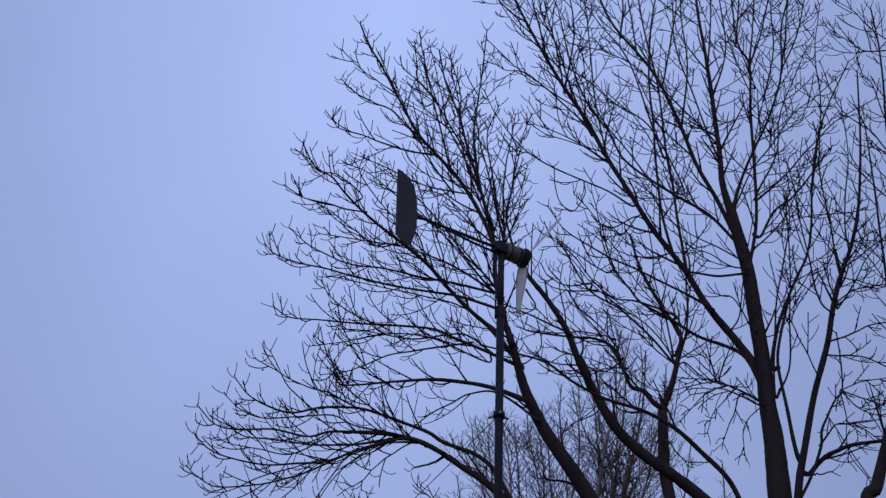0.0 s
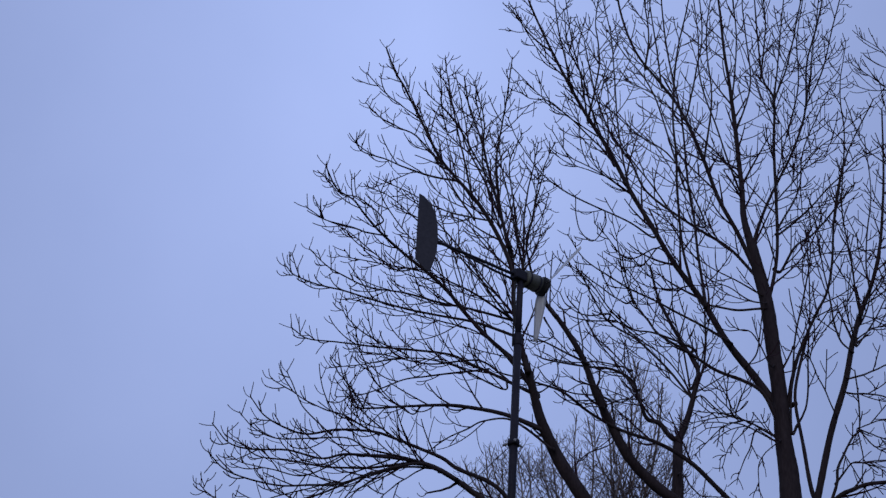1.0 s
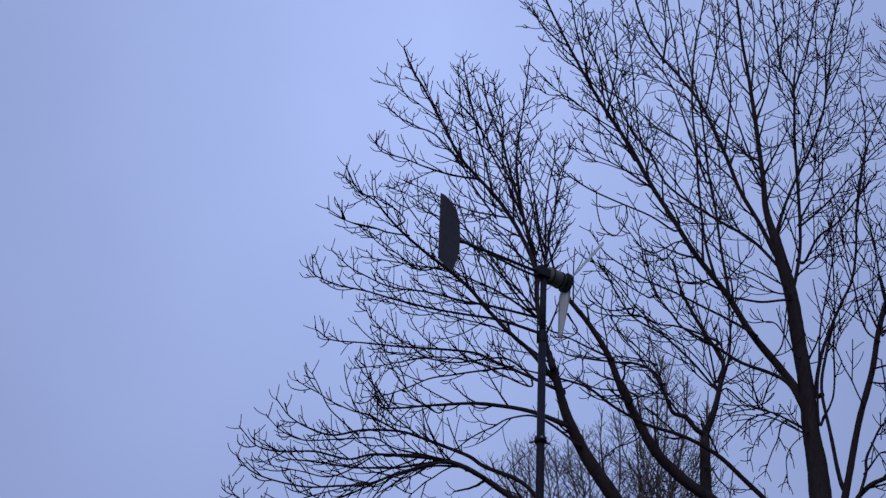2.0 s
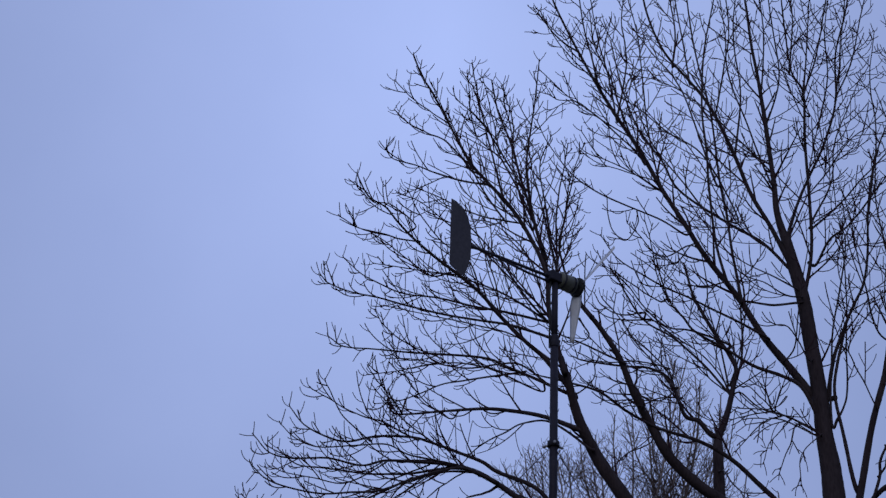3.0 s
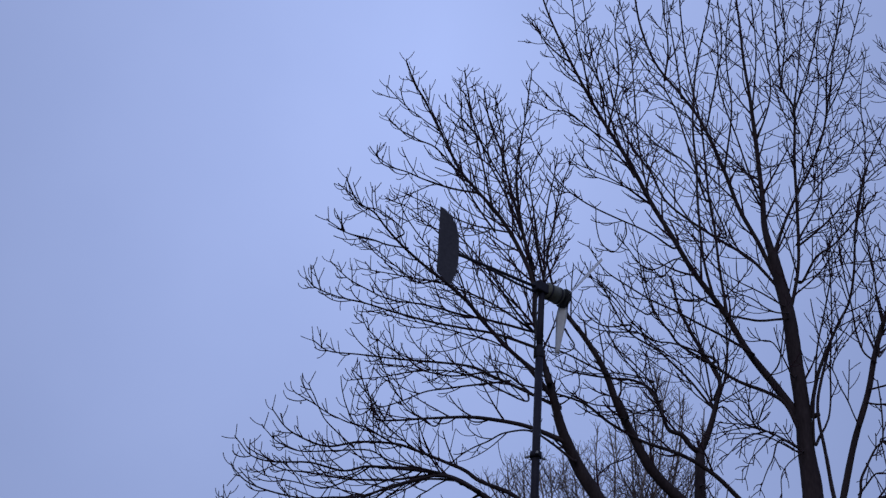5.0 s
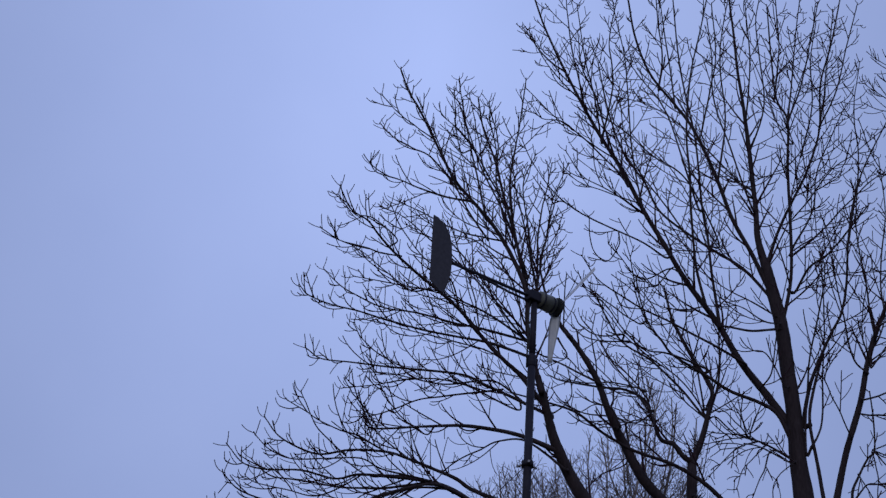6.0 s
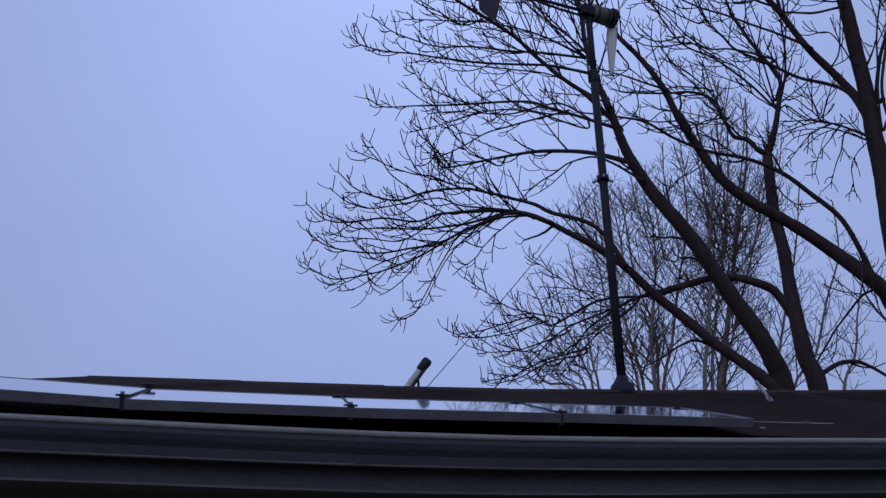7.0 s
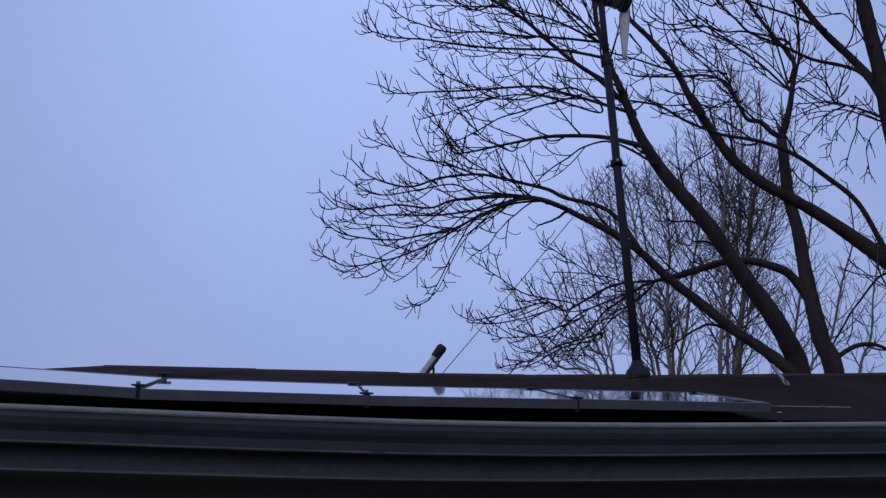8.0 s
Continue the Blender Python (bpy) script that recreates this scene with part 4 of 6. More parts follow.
def limbs_of_tall_tree(limb):
    limb('trunk', [(6.23, 16.45, -0.15), (6.18, 16.42, 3.89), (6.2, 16.39, 7.77), (6.2, 16.4, 8.65), (6.18, 16.43, 9.23), (6.17, 16.44, 9.92), (6.14, 16.47, 10.74), (6.1, 16.5, 11.5), (6.01, 16.55, 12.2), (5.97, 16.58, 12.56)], 0.181, 0.0733, 1.05, 1, 0.2, 0.5)
    limb('limb', [(5.97, 16.58, 12.46), (5.9, 16.66, 13.07), (5.91, 16.72, 13.75), (5.9, 16.78, 14.8), (5.89, 16.85, 15.66), (5.84, 16.93, 16.57), (5.83, 16.99, 17.52), (5.81, 17.06, 18.51)], 0.054, 0.0152, 1.05, 19, 0.2, 0.15)
    limb('limb', [(6.02, 16.54, 12.08), (6, 16.57, 12.06), (5.75, 16.55, 12.68), (5.49, 16.53, 13.26), (5.26, 16.5, 13.96), (4.94, 16.49, 14.81), (4.6, 16.48, 15.35), (4.21, 16.48, 15.94), (3.95, 16.44, 16.68), (3.81, 16.37, 17.48)], 0.042, 0.0142, 1.05, 18, 0.2, 0.15)
    limb('limb', [(5.97, 16.58, 12.51), (6.22, 16.64, 13.2), (6.52, 16.68, 13.89), (6.83, 16.71, 14.61), (7.12, 16.75, 15.48), (7.26, 16.84, 16.54), (7.53, 16.88, 17.49), (7.81, 16.91, 18.62)], 0.026, 0.0116, 1.05, 20, 0.2, 0.15)
    limb('limb', [(6.1, 16.5, 11.5), (6.13, 16.52, 11.51), (6.24, 16.33, 12.19), (6.25, 16.17, 13.09), (6.24, 16.02, 14.04), (6.23, 15.87, 14.8), (6.04, 15.79, 15.17), (5.97, 15.66, 15.86), (5.92, 15.53, 16.82)], 0.033, 0.0104, 1.05, 17, 0.2, 0.15)
    limb('limb', [(6.23, 15.88, 14.74), (6.18, 15.75, 14.65), (6.49, 15.81, 15.58), (6.76, 15.88, 16.63), (6.97, 15.97, 17.49)], 0.018, 0.0091, 1.05, 9, 0.2, 0.15)
    limb('limb', [(6.17, 16.44, 9.69), (6.19, 16.5, 9.73), (5.83, 16.52, 10.28), (5.47, 16.54, 10.8), (5.14, 16.54, 11.43), (4.72, 16.56, 12.08), (4.41, 16.54, 12.64), (4.08, 16.52, 13.21), (3.74, 16.49, 13.9), (3.39, 16.47, 14.5), (3.11, 16.42, 15), (2.75, 16.38, 15.75), (2.41, 16.33, 16.52), (2.21, 16.26, 17.06)], 0.063, 0.0139, 1.05, 23, 0.2, 0.25)
    limb('limb', [(5.17, 16.54, 11.38), (5.15, 16.43, 11.32), (5.13, 16.59, 12.24), (5.13, 16.73, 13.05), (5.09, 16.9, 13.9), (5.07, 17.05, 15.26), (4.98, 17.22, 16.35), (4.93, 17.39, 17.51), (4.92, 17.54, 18.71)], 0.025, 0.0115, 1.05, 23, 0.2, 0.15)
    limb('limb', [(5, 16.55, 11.65), (4.95, 16.39, 11.56), (4.8, 16.3, 12.22), (4.72, 16.18, 13.05), (4.68, 16.06, 13.59), (4.62, 15.94, 14.36), (4.67, 15.8, 15.37), (4.8, 15.62, 16.17), (4.89, 15.46, 16.76)], 0.025, 0.0102, 1.05, 12, 0.2, 0.15)
    limb('limb', [(6, 16.57, 12.06), (5.98, 16.57, 11.99), (5.68, 16.8, 12.57), (5.18, 17.08, 13.12), (4.56, 17.37, 13.84), (4.35, 17.54, 14.5), (4.03, 17.73, 15.24), (3.8, 17.9, 16.26), (3.65, 18.05, 17.4)], 0.028, 0.0112, 1.05, 19, 0.2, 0.15)
    limb('limb', [(6.18, 16.43, 9.52), (6.12, 16.42, 9.52), (5.91, 16.36, 9.93), (5.63, 16.33, 10.07), (5.21, 16.34, 10.21), (4.82, 16.33, 10.44), (4.42, 16.32, 10.67), (4.24, 16.24, 10.83), (4.04, 16.16, 11.02), (3.9, 16.07, 11.33), (3.81, 15.96, 11.63)], 0.034, 0.0089, 0.8, 6, 0.2, 0.35)
    limb('limb', [(5.5, 16.54, 10.76), (5.46, 16.33, 10.66), (5.08, 16.3, 10.85), (4.68, 16.27, 11.03), (4.34, 16.21, 11.15), (3.93, 16.17, 11.28), (3.59, 16.1, 11.43), (3.26, 16.02, 11.6), (3.03, 15.92, 11.86)], 0.024, 0.0074, 0.8, 7, 0.2, 0.25)
    limb('limb', [(4.85, 16.33, 10.42), (4.89, 16.3, 10.49), (4.32, 16.21, 10.62), (3.96, 16.05, 10.55), (3.6, 15.89, 10.74), (3.33, 15.7, 10.97), (2.99, 15.52, 11.11)], 0.019, 0.0062, 0.8, 7, 0.2, 0.15)
    limb('limb', [(4.49, 16.54, 12.5), (4.37, 16.44, 12.38), (3.99, 16.3, 12.5), (3.47, 16.18, 12.62), (2.94, 16.04, 12.77), (2.57, 15.87, 12.91), (2.21, 15.69, 13.26), (2.01, 15.48, 13.5)], 0.018, 0.0066, 0.6, 6, 0.2, 0.2)
    limb('limb', [(6.11, 16.5, 11.37), (6.11, 16.42, 11.36), (5.66, 16.47, 11.3), (5.25, 16.5, 11.34)], 0.022, 0.0168, 1.05, 0, 0.2, 0.15)
    limb('limb', [(6.08, 16.51, 11.62), (6.05, 16.44, 11.56), (5.65, 16.34, 11.7), (5.21, 16.23, 11.82), (4.78, 16.12, 12.02)], 0.017, 0.0067, 0.6, 3, 0.2, 0.15)
    limb('limb', [(4.72, 16.56, 12.08), (4.67, 16.36, 11.96), (4.38, 16.18, 12.02), (3.91, 16.04, 11.69), (3.55, 15.87, 11.93), (3.35, 15.66, 11.97)], 0.016, 0.0064, 0.8, 5, 0.2, 0.15)
    limb('limb', [(3.77, 16.49, 13.84), (3.76, 16.59, 13.92), (3.37, 16.88, 14.59), (3.07, 17.14, 15.1), (2.73, 17.4, 15.62), (2.33, 17.65, 16.28)], 0.017, 0.0078, 0.8, 9, 0.2, 0.15)
    limb('limb', [(3.42, 16.47, 14.45), (3.43, 16.66, 14.6), (3.26, 16.42, 15.26), (3.04, 16.19, 15.98), (2.87, 15.95, 16.72)], 0.018, 0.0075, 0.9, 7, 0.2, 0.15)
    limb('limb', [(4.11, 16.52, 13.16), (4.08, 16.52, 13.16), (3.54, 16.43, 13.46), (3.08, 16.32, 13.6), (2.8, 16.17, 13.89)], 0.014, 0.0069, 0.8, 5, 0.2, 0.15)
    limb('limb', [(4.97, 16.49, 14.74), (5.05, 16.67, 14.9), (5.18, 16.49, 15.65), (5.27, 16.32, 16.36), (5.21, 16.2, 17.37)], 0.018, 0.0089, 0.9, 8, 0.2, 0.15)
    limb('limb', [(4.37, 16.48, 15.69), (4.38, 16.65, 15.81), (4.52, 16.88, 16.75), (4.53, 17.16, 17.77), (4.57, 17.42, 18.7)], 0.018, 0.0095, 0.9, 9, 0.2, 0.15)
    limb('limb', [(6.21, 16.38, 9.19), (6.2, 16.39, 9.23), (5.68, 16.4, 9.48), (5.36, 16.33, 9.53), (4.96, 16.28, 9.5)], 0.021, 0.0063, 0.6, 4, 0.05, 0.15)
    limb('limb', [(6.18, 16.43, 9.18), (6.19, 16.39, 9.15), (5.56, 16.3, 9.39), (5.18, 16.11, 9.19), (4.77, 15.92, 8.71)], 0.016, 0.0061, 0.6, 5, -0.1, 0.15)
    limb('limb', [(6.21, 16.38, 9.19), (5.78, 16.29, 9.33), (5.56, 16.12, 8.93), (5.33, 15.95, 8.45)], 0.016, 0.0061, 0.4, 3, -0.1, 0.15)
    limb('trunk', [(6.05, 16.42, 6.9), (5.82, 16.34, 7.15), (5.37, 16.31, 7.56), (4.96, 16.26, 7.88), (4.6, 16.19, 8.1), (4.23, 16.1, 8.29), (3.88, 16.01, 8.59), (3.61, 15.9, 9.01), (3.39, 15.77, 9.37), (3.19, 15.63, 9.77), (2.91, 15.51, 10.14), (2.64, 15.38, 10.39)], 0.113, 0.0303, 0.8, 5, 0.2, 0.5)
    limb('limb', [(2.73, 15.42, 10.31), (2.72, 15.37, 10.27), (2.48, 15.31, 10.65), (2.31, 15.23, 11.13), (2.37, 15.12, 11.71), (2.47, 15.01, 12.3)], 0.025, 0.0086, 0.7, 6, 0.2, 0.15)
    limb('limb', [(3.21, 15.64, 9.74), (3.21, 15.58, 9.7), (2.74, 15.5, 9.86), (2.39, 15.39, 9.92), (2.06, 15.27, 10)], 0.02, 0.0067, 0.6, 3, 0.2, 0.15)
    limb('limb', [(3.5, 15.84, 9.19), (3.47, 15.53, 9.08), (3.36, 15.5, 9.3), (3.16, 15.49, 9.36)], 0.019, 0.0108, 1.05, 0, 0.2, 0.15)
    limb('limb', [(6.05, 16.42, 6.9), (5.97, 16.45, 6.84), (5.76, 16.34, 7.39), (5.48, 16.22, 7.99), (5.07, 16.14, 8.38), (4.71, 16.04, 8.64), (4.27, 15.95, 8.82), (3.74, 15.88, 8.92), (3.29, 15.77, 9.08), (2.92, 15.64, 9.26), (2.53, 15.5, 9.29), (2.08, 15.37, 9.3)], 0.047, 0.0106, 0.8, 9, 0.2, 0.4)
    limb('limb', [(5.95, 16.39, 7), (6.11, 16.53, 7.12), (5.79, 16.72, 7.13), (5.42, 16.9, 6.74), (5.18, 17.05, 6.4), (5.11, 17.15, 6.28)], 0.02, 0.0114, 0.6, 3, 0.2, 0.15)
    limb('limb', [(4.14, 16.52, 13.12), (4.04, 16.32, 13.02), (3.91, 16.47, 14.02), (3.88, 16.6, 15.12), (3.85, 16.73, 16.3), (3.72, 16.89, 17.43), (3.66, 17.02, 18.21)], 0.015, 0.0081, 0.9, 16, 0.2, 0.15)
    limb('limb', [(4.6, 16.48, 15.35), (4.63, 16.58, 15.43), (4.51, 16.4, 16.1), (4.38, 16.23, 16.78), (4.27, 16.06, 17.36)], 0.017, 0.0077, 0.9, 6, 0.2, 0.15)
    limb('limb', [(5.26, 16.5, 13.96), (5.47, 16.62, 15.2), (5.49, 16.8, 16.42), (5.64, 16.93, 17.7), (5.81, 17.06, 18.51)], 0.016, 0.0084, 0.9, 14, 0.2, 0.15)
    limb('limb', [(3.4, 16.46, 14.48), (3.51, 16.17, 15.31), (3.4, 15.92, 16.02), (3.46, 15.63, 16.74)], 0.016, 0.0074, 0.9, 8, 0.2, 0.15)
    limb('limb', [(3.11, 16.42, 15), (3, 16.64, 16), (2.88, 16.86, 17.18), (2.87, 17.07, 18.03)], 0.016, 0.0081, 0.9, 10, 0.2, 0.15)
    limb('limb', [(7.12, 16.75, 15.48), (7.13, 16.77, 15.51), (7.51, 16.82, 16.43), (7.84, 16.9, 17.55), (8.14, 16.97, 18.58)], 0.017, 0.0086, 0.9, 10, 0.2, 0.15)
    limb('limb', [(2.77, 16.38, 15.69), (2.51, 16.62, 16.11), (2.3, 16.85, 16.66), (2.13, 17.07, 17.15)], 0.017, 0.0078, 0.9, 5, 0.2, 0.15)
    limb('limb', [(5.9, 16.78, 14.8), (5.91, 16.81, 14.82), (6.1, 16.53, 15.55), (6.04, 16.34, 16.22), (5.94, 16.16, 17.04), (5.96, 15.94, 17.47)], 0.017, 0.0079, 0.9, 9, 0.2, 0.15)
    limb('limb', [(6.26, 16.26, 12.64), (6.69, 16.38, 13.49), (6.95, 16.56, 14.52), (7.48, 16.62, 15.78)], 0.016, 0.0078, 0.9, 11, 0.2, 0.15)
    limb('limb', [(5.47, 16.33, 9.5), (5.2, 16.2, 9.71), (4.92, 16.08, 9.83)], 0.01, 0.0063, 0.45, 2, 0.15, 0.15)
    limb('limb', [(5.44, 16.34, 9.52), (5.31, 16.17, 9.73), (5.11, 16.02, 9.92)], 0.01, 0.0063, 0.45, 2, 0.15, 0.15)
    limb('limb', [(5.44, 16.34, 9.52), (5.02, 16.26, 9.38), (4.7, 16.15, 9.2)], 0.01, 0.0062, 0.45, 3, 0.1, 0.15)
    limb('limb', [(5.47, 16.33, 9.5), (5.48, 16.11, 9.69), (5.59, 15.86, 9.81)], 0.01, 0.0063, 0.45, 2, 0.2, 0.15)
    limb('limb', [(5.72, 16.4, 9.46), (5.67, 16.26, 9.38), (5.33, 16.16, 9), (5.15, 16.01, 8.61)], 0.01, 0.0062, 0.45, 3, -0.1, 0.15)
    limb('limb', [(6.1, 16.36, 9.22), (6.01, 16.14, 9.13), (5.68, 16.04, 8.76), (5.58, 15.87, 8.28)], 0.01, 0.0061, 0.45, 3, -0.15, 0.15)
    limb('limb', [(5.6, 16.38, 9.49), (5.57, 16.29, 9.45), (5.22, 16.2, 9.28), (4.98, 16.06, 9.16)], 0.01, 0.0062, 0.45, 2, 0.1, 0.15)
    limb('limb', [(3.61, 16.21, 12.57), (3.61, 16.19, 12.32), (3.44, 16.21, 12.04), (3.26, 16.22, 12.16), (3.18, 16.22, 12.46), (3.16, 16.2, 12.78)], 0.009, 0.0074, 0.3, 1, 0.2, 0.15)
    limb('limb', [(4.03, 16.15, 11.05), (4.15, 16.71, 11.38), (3.97, 16.54, 11.61), (3.85, 16.37, 12.08), (3.73, 16.19, 12.35)], 0.014, 0.0067, 0.7, 3, 0.2, 0.15)
    limb('limb', [(4.14, 16.7, 11.4), (4.02, 16.74, 11.36), (3.64, 16.62, 11.51), (3.28, 16.49, 11.68), (2.99, 16.34, 11.7)], 0.014, 0.0066, 0.7, 3, 0.2, 0.15)
    limb('limb', [(4.89, 16.45, 9.81), (4.91, 16.5, 9.86), (4.6, 16.46, 10.31), (4.21, 16.44, 10.59), (3.82, 16.41, 10.86), (3.48, 16.37, 11.25), (3.25, 16.29, 11.49)], 0.013, 0.0065, 0.7, 5, 0.2, 0.15)
    limb('limb', [(4.91, 16.5, 9.93), (5.01, 16.31, 10.29), (5.08, 16.14, 10.74), (5.11, 15.97, 11.11), (5.15, 15.8, 11.47)], 0.013, 0.0065, 0.7, 4, 0.2, 0.15)
    limb('limb', [(4.9, 16.51, 9.93), (4.79, 16.38, 10.43), (4.63, 16.27, 10.95), (4.57, 16.13, 11.43), (4.47, 16, 11.91)], 0.013, 0.0066, 0.7, 5, 0.2, 0.15)
    limb('limb', [(4.94, 16.49, 9.8), (5.05, 16.46, 9.83), (5.2, 16.21, 9.51), (5.41, 15.93, 9.28), (5.61, 15.64, 9.13)], 0.013, 0.0062, 0.7, 3, 0.2, 0.15)
    limb('limb', [(4.94, 16.49, 9.8), (4.61, 16.28, 9.88), (4.41, 16.02, 10)], 0.013, 0.0063, 0.7, 2, 0.2, 0.15)
    limb('limb', [(4.59, 16.55, 12.31), (4.5, 16.62, 12.3), (4.23, 16.48, 11.89), (3.99, 16.33, 11.97), (3.75, 16.18, 12.1)], 0.014, 0.0066, 0.7, 2, 0.2, 0.15)
    limb('limb', [(4.96, 16.55, 11.7), (4.94, 16.49, 11.63), (4.58, 16.39, 11.46), (4.37, 16.24, 11.47), (4.12, 16.09, 11.6)], 0.014, 0.0066, 0.7, 2, 0.2, 0.15)
    limb('limb', [(6.15, 16.46, 10.47), (5.96, 16.16, 10.29), (5.68, 16.04, 10.7), (5.3, 15.96, 10.65), (5.02, 15.84, 10.66)], 0.013, 0.0064, 0.7, 3, 0.2, 0.15)
    limb('limb', [(5.74, 16.52, 10.41), (5.63, 16.27, 10.25), (5.75, 16.07, 10.41), (5.79, 15.9, 10.86), (5.84, 15.72, 11.31), (5.91, 15.54, 11.76)], 0.013, 0.0066, 0.7, 4, 0.2, 0.15)
    limb('limb', [(6.1, 16.5, 11.5), (5.94, 16.16, 11.29), (5.67, 16.1, 11.28), (5.38, 16.04, 11.4), (5.08, 15.98, 11.48), (4.86, 15.89, 11.6)], 0.014, 0.0066, 0.7, 3, 0.2, 0.15)
    limb('trunk', [(6.32, 16.4, -0.15), (6.3, 16.38, 4), (6.29, 16.3, 6.89), (6.41, 16.24, 7.95), (6.54, 16.17, 8.57), (6.73, 16.11, 9.31), (6.99, 16.05, 10.08), (7.11, 15.98, 10.64), (7.26, 15.92, 11.11), (7.46, 15.85, 11.63), (7.62, 15.79, 12.24), (7.72, 15.73, 12.91), (7.78, 15.66, 13.6), (7.85, 15.6, 14.64)], 0.072, 0.012, 0.8, 16, 0.2, 0.5)
    limb('limb', [(6.35, 16.3, 9.8), (6.28, 16.4, 9.84), (6.38, 16.31, 10.39), (6.54, 16.22, 10.81), (6.72, 16.13, 11.22), (6.85, 16.04, 11.52), (6.93, 15.96, 11.98), (6.99, 15.87, 12.62), (7.1, 15.78, 13.27), (7.3, 15.69, 13.93), (7.72, 15.6, 14.82)], 0.03, 0.01, 0.85, 20, 0.2, 0.25)
    limb('limb', [(6.5, 16.19, 8.36), (6.49, 16.3, 8.44), (6.42, 16.3, 8.87), (6.37, 16.3, 9.37), (6.35, 16.3, 9.89), (6.43, 16.3, 10.34), (6.6, 16.3, 10.9)], 0.032, 0.018, 0.5, 1, 0.2, 0.6)
    limb('limb', [(7.09, 15.99, 10.55), (7.08, 15.9, 10.5), (6.98, 16.02, 10.71), (6.95, 16.13, 11.08), (6.97, 16.25, 11.57), (6.96, 16.37, 12.23), (6.98, 16.48, 12.92), (6.95, 16.6, 13.52)], 0.018, 0.008, 0.7, 8, 0.2, 0.2)
    limb('limb', [(7.26, 15.92, 11.11), (7.21, 15.8, 11.04), (7.12, 15.68, 11.37), (7.05, 15.56, 11.83), (6.96, 15.44, 12.29), (6.91, 15.32, 12.7), (6.97, 15.2, 13.38)], 0.017, 0.008, 0.75, 10, 0.2, 0.15)
    limb('limb', [(7.43, 15.86, 11.54), (7.39, 15.8, 11.49), (7.48, 16, 12.06), (7.66, 16.2, 12.81), (7.89, 16.4, 13.7), (7.99, 16.6, 14.85)], 0.015, 0.008, 0.75, 10, 0.2, 0.15)
    limb('limb', [(7.15, 15.96, 10.76), (7.08, 15.8, 10.68), (6.95, 15.63, 10.85), (6.9, 15.47, 11.12), (6.93, 15.3, 11.49)], 0.012, 0.007, 0.6, 4, 0.2, 0.2)
    limb('limb', [(6.21, 16.38, 12.02), (6.36, 16.5, 12.07), (6.53, 16.32, 12.4), (6.8, 16.15, 12.6), (7.08, 15.98, 12.96), (7.34, 15.8, 13.31)], 0.024, 0.01, 0.85, 9, 0.2, 0.2)
    limb('limb', [(6.24, 16.26, 12.56), (6.41, 16.5, 12.75), (6.8, 16.58, 13.19), (7.16, 16.66, 13.64), (7.58, 16.74, 14.14), (8, 16.82, 14.65), (8.72, 16.9, 15.2)], 0.02, 0.008, 0.85, 10, 0.2, 0.2)
    limb('limb', [(6.25, 16.16, 13.17), (6.41, 16.5, 13.39), (6.68, 16.38, 13.74), (6.99, 16.25, 14.21), (7.35, 16.12, 14.51), (7.84, 16, 14.99)], 0.014, 0.007, 0.85, 8, 0.2, 0.2)
    limb('limb', [(6.32, 16.47, 12.06), (6.32, 16.5, 12.05), (6.61, 16.32, 12.15), (6.99, 16.15, 12.28), (7.45, 15.98, 12.26), (7.72, 15.8, 12.24)], 0.011, 0.006, 0.6, 5, 0.2, 0.2)
    limb('limb', [(6.33, 16.3, 9.45), (6.27, 16.35, 9.38), (6.32, 16.26, 10.22), (6.38, 16.17, 10.91), (6.57, 16.08, 11.63), (6.65, 15.99, 12.17), (6.55, 15.9, 12.5)], 0.018, 0.008, 0.75, 9, 0.2, 0.35)
    limb('limb', [(6.33, 16.3, 9.45), (6.44, 16.3, 9.65), (6.52, 16.3, 9.9), (6.63, 16.4, 10.68), (6.77, 16.5, 11.6), (6.84, 16.6, 12.36), (6.89, 16.7, 12.94)], 0.016, 0.008, 0.7, 8, 0.2, 0.3)
    limb('limb', [(6.82, 16.09, 9.57), (6.78, 16, 9.54), (6.63, 15.88, 9.8), (6.44, 15.76, 10.07), (6.35, 15.64, 10.22), (6.48, 15.52, 10.48), (6.69, 15.4, 10.79)], 0.012, 0.006, 0.6, 5, 0.2, 0.3)
    limb('limb', [(6.4, 16.24, 7.86), (6.38, 16.1, 7.82), (6.53, 15.95, 8.13), (6.65, 15.9, 8.47), (6.68, 15.87, 8.69), (6.77, 15.83, 8.9), (6.91, 15.8, 9.14), (7, 15.77, 9.28), (7.01, 15.73, 9.67), (6.99, 15.7, 10.07)], 0.026, 0.009, 0.5, 4, 0.2, 0.5)
    limb('limb', [(6.99, 15.77, 9.27), (7, 15.8, 9.28), (7.19, 15.55, 9.3), (7.46, 15.3, 9.27)], 0.01, 0.007, 0.5, 4, 0.15, 0.2)
    limb('limb', [(7.01, 15.8, 9.26), (7.38, 15.85, 9.18), (7.7, 15.9, 9.11)], 0.01, 0.007, 0.5, 4, 0.1, 0.2)
    limb('limb', [(7, 15.8, 9.25), (7.11, 15.5, 8.86), (7.33, 15.2, 8.64)], 0.01, 0.007, 0.5, 4, 0.1, 0.2)
    limb('limb', [(6.96, 15.78, 9.22), (6.98, 15.8, 9.23), (6.98, 15.73, 8.84), (6.93, 15.67, 8.32), (7.13, 15.6, 7.92)], 0.01, 0.006, 0.4, 3, -0.05, 0.2)
    limb('limb', [(6.76, 15.83, 8.88), (6.81, 15.9, 8.91), (6.93, 15.7, 8.42), (7.07, 15.5, 7.94)], 0.01, 0.007, 0.4, 2, -0.05, 0.2)
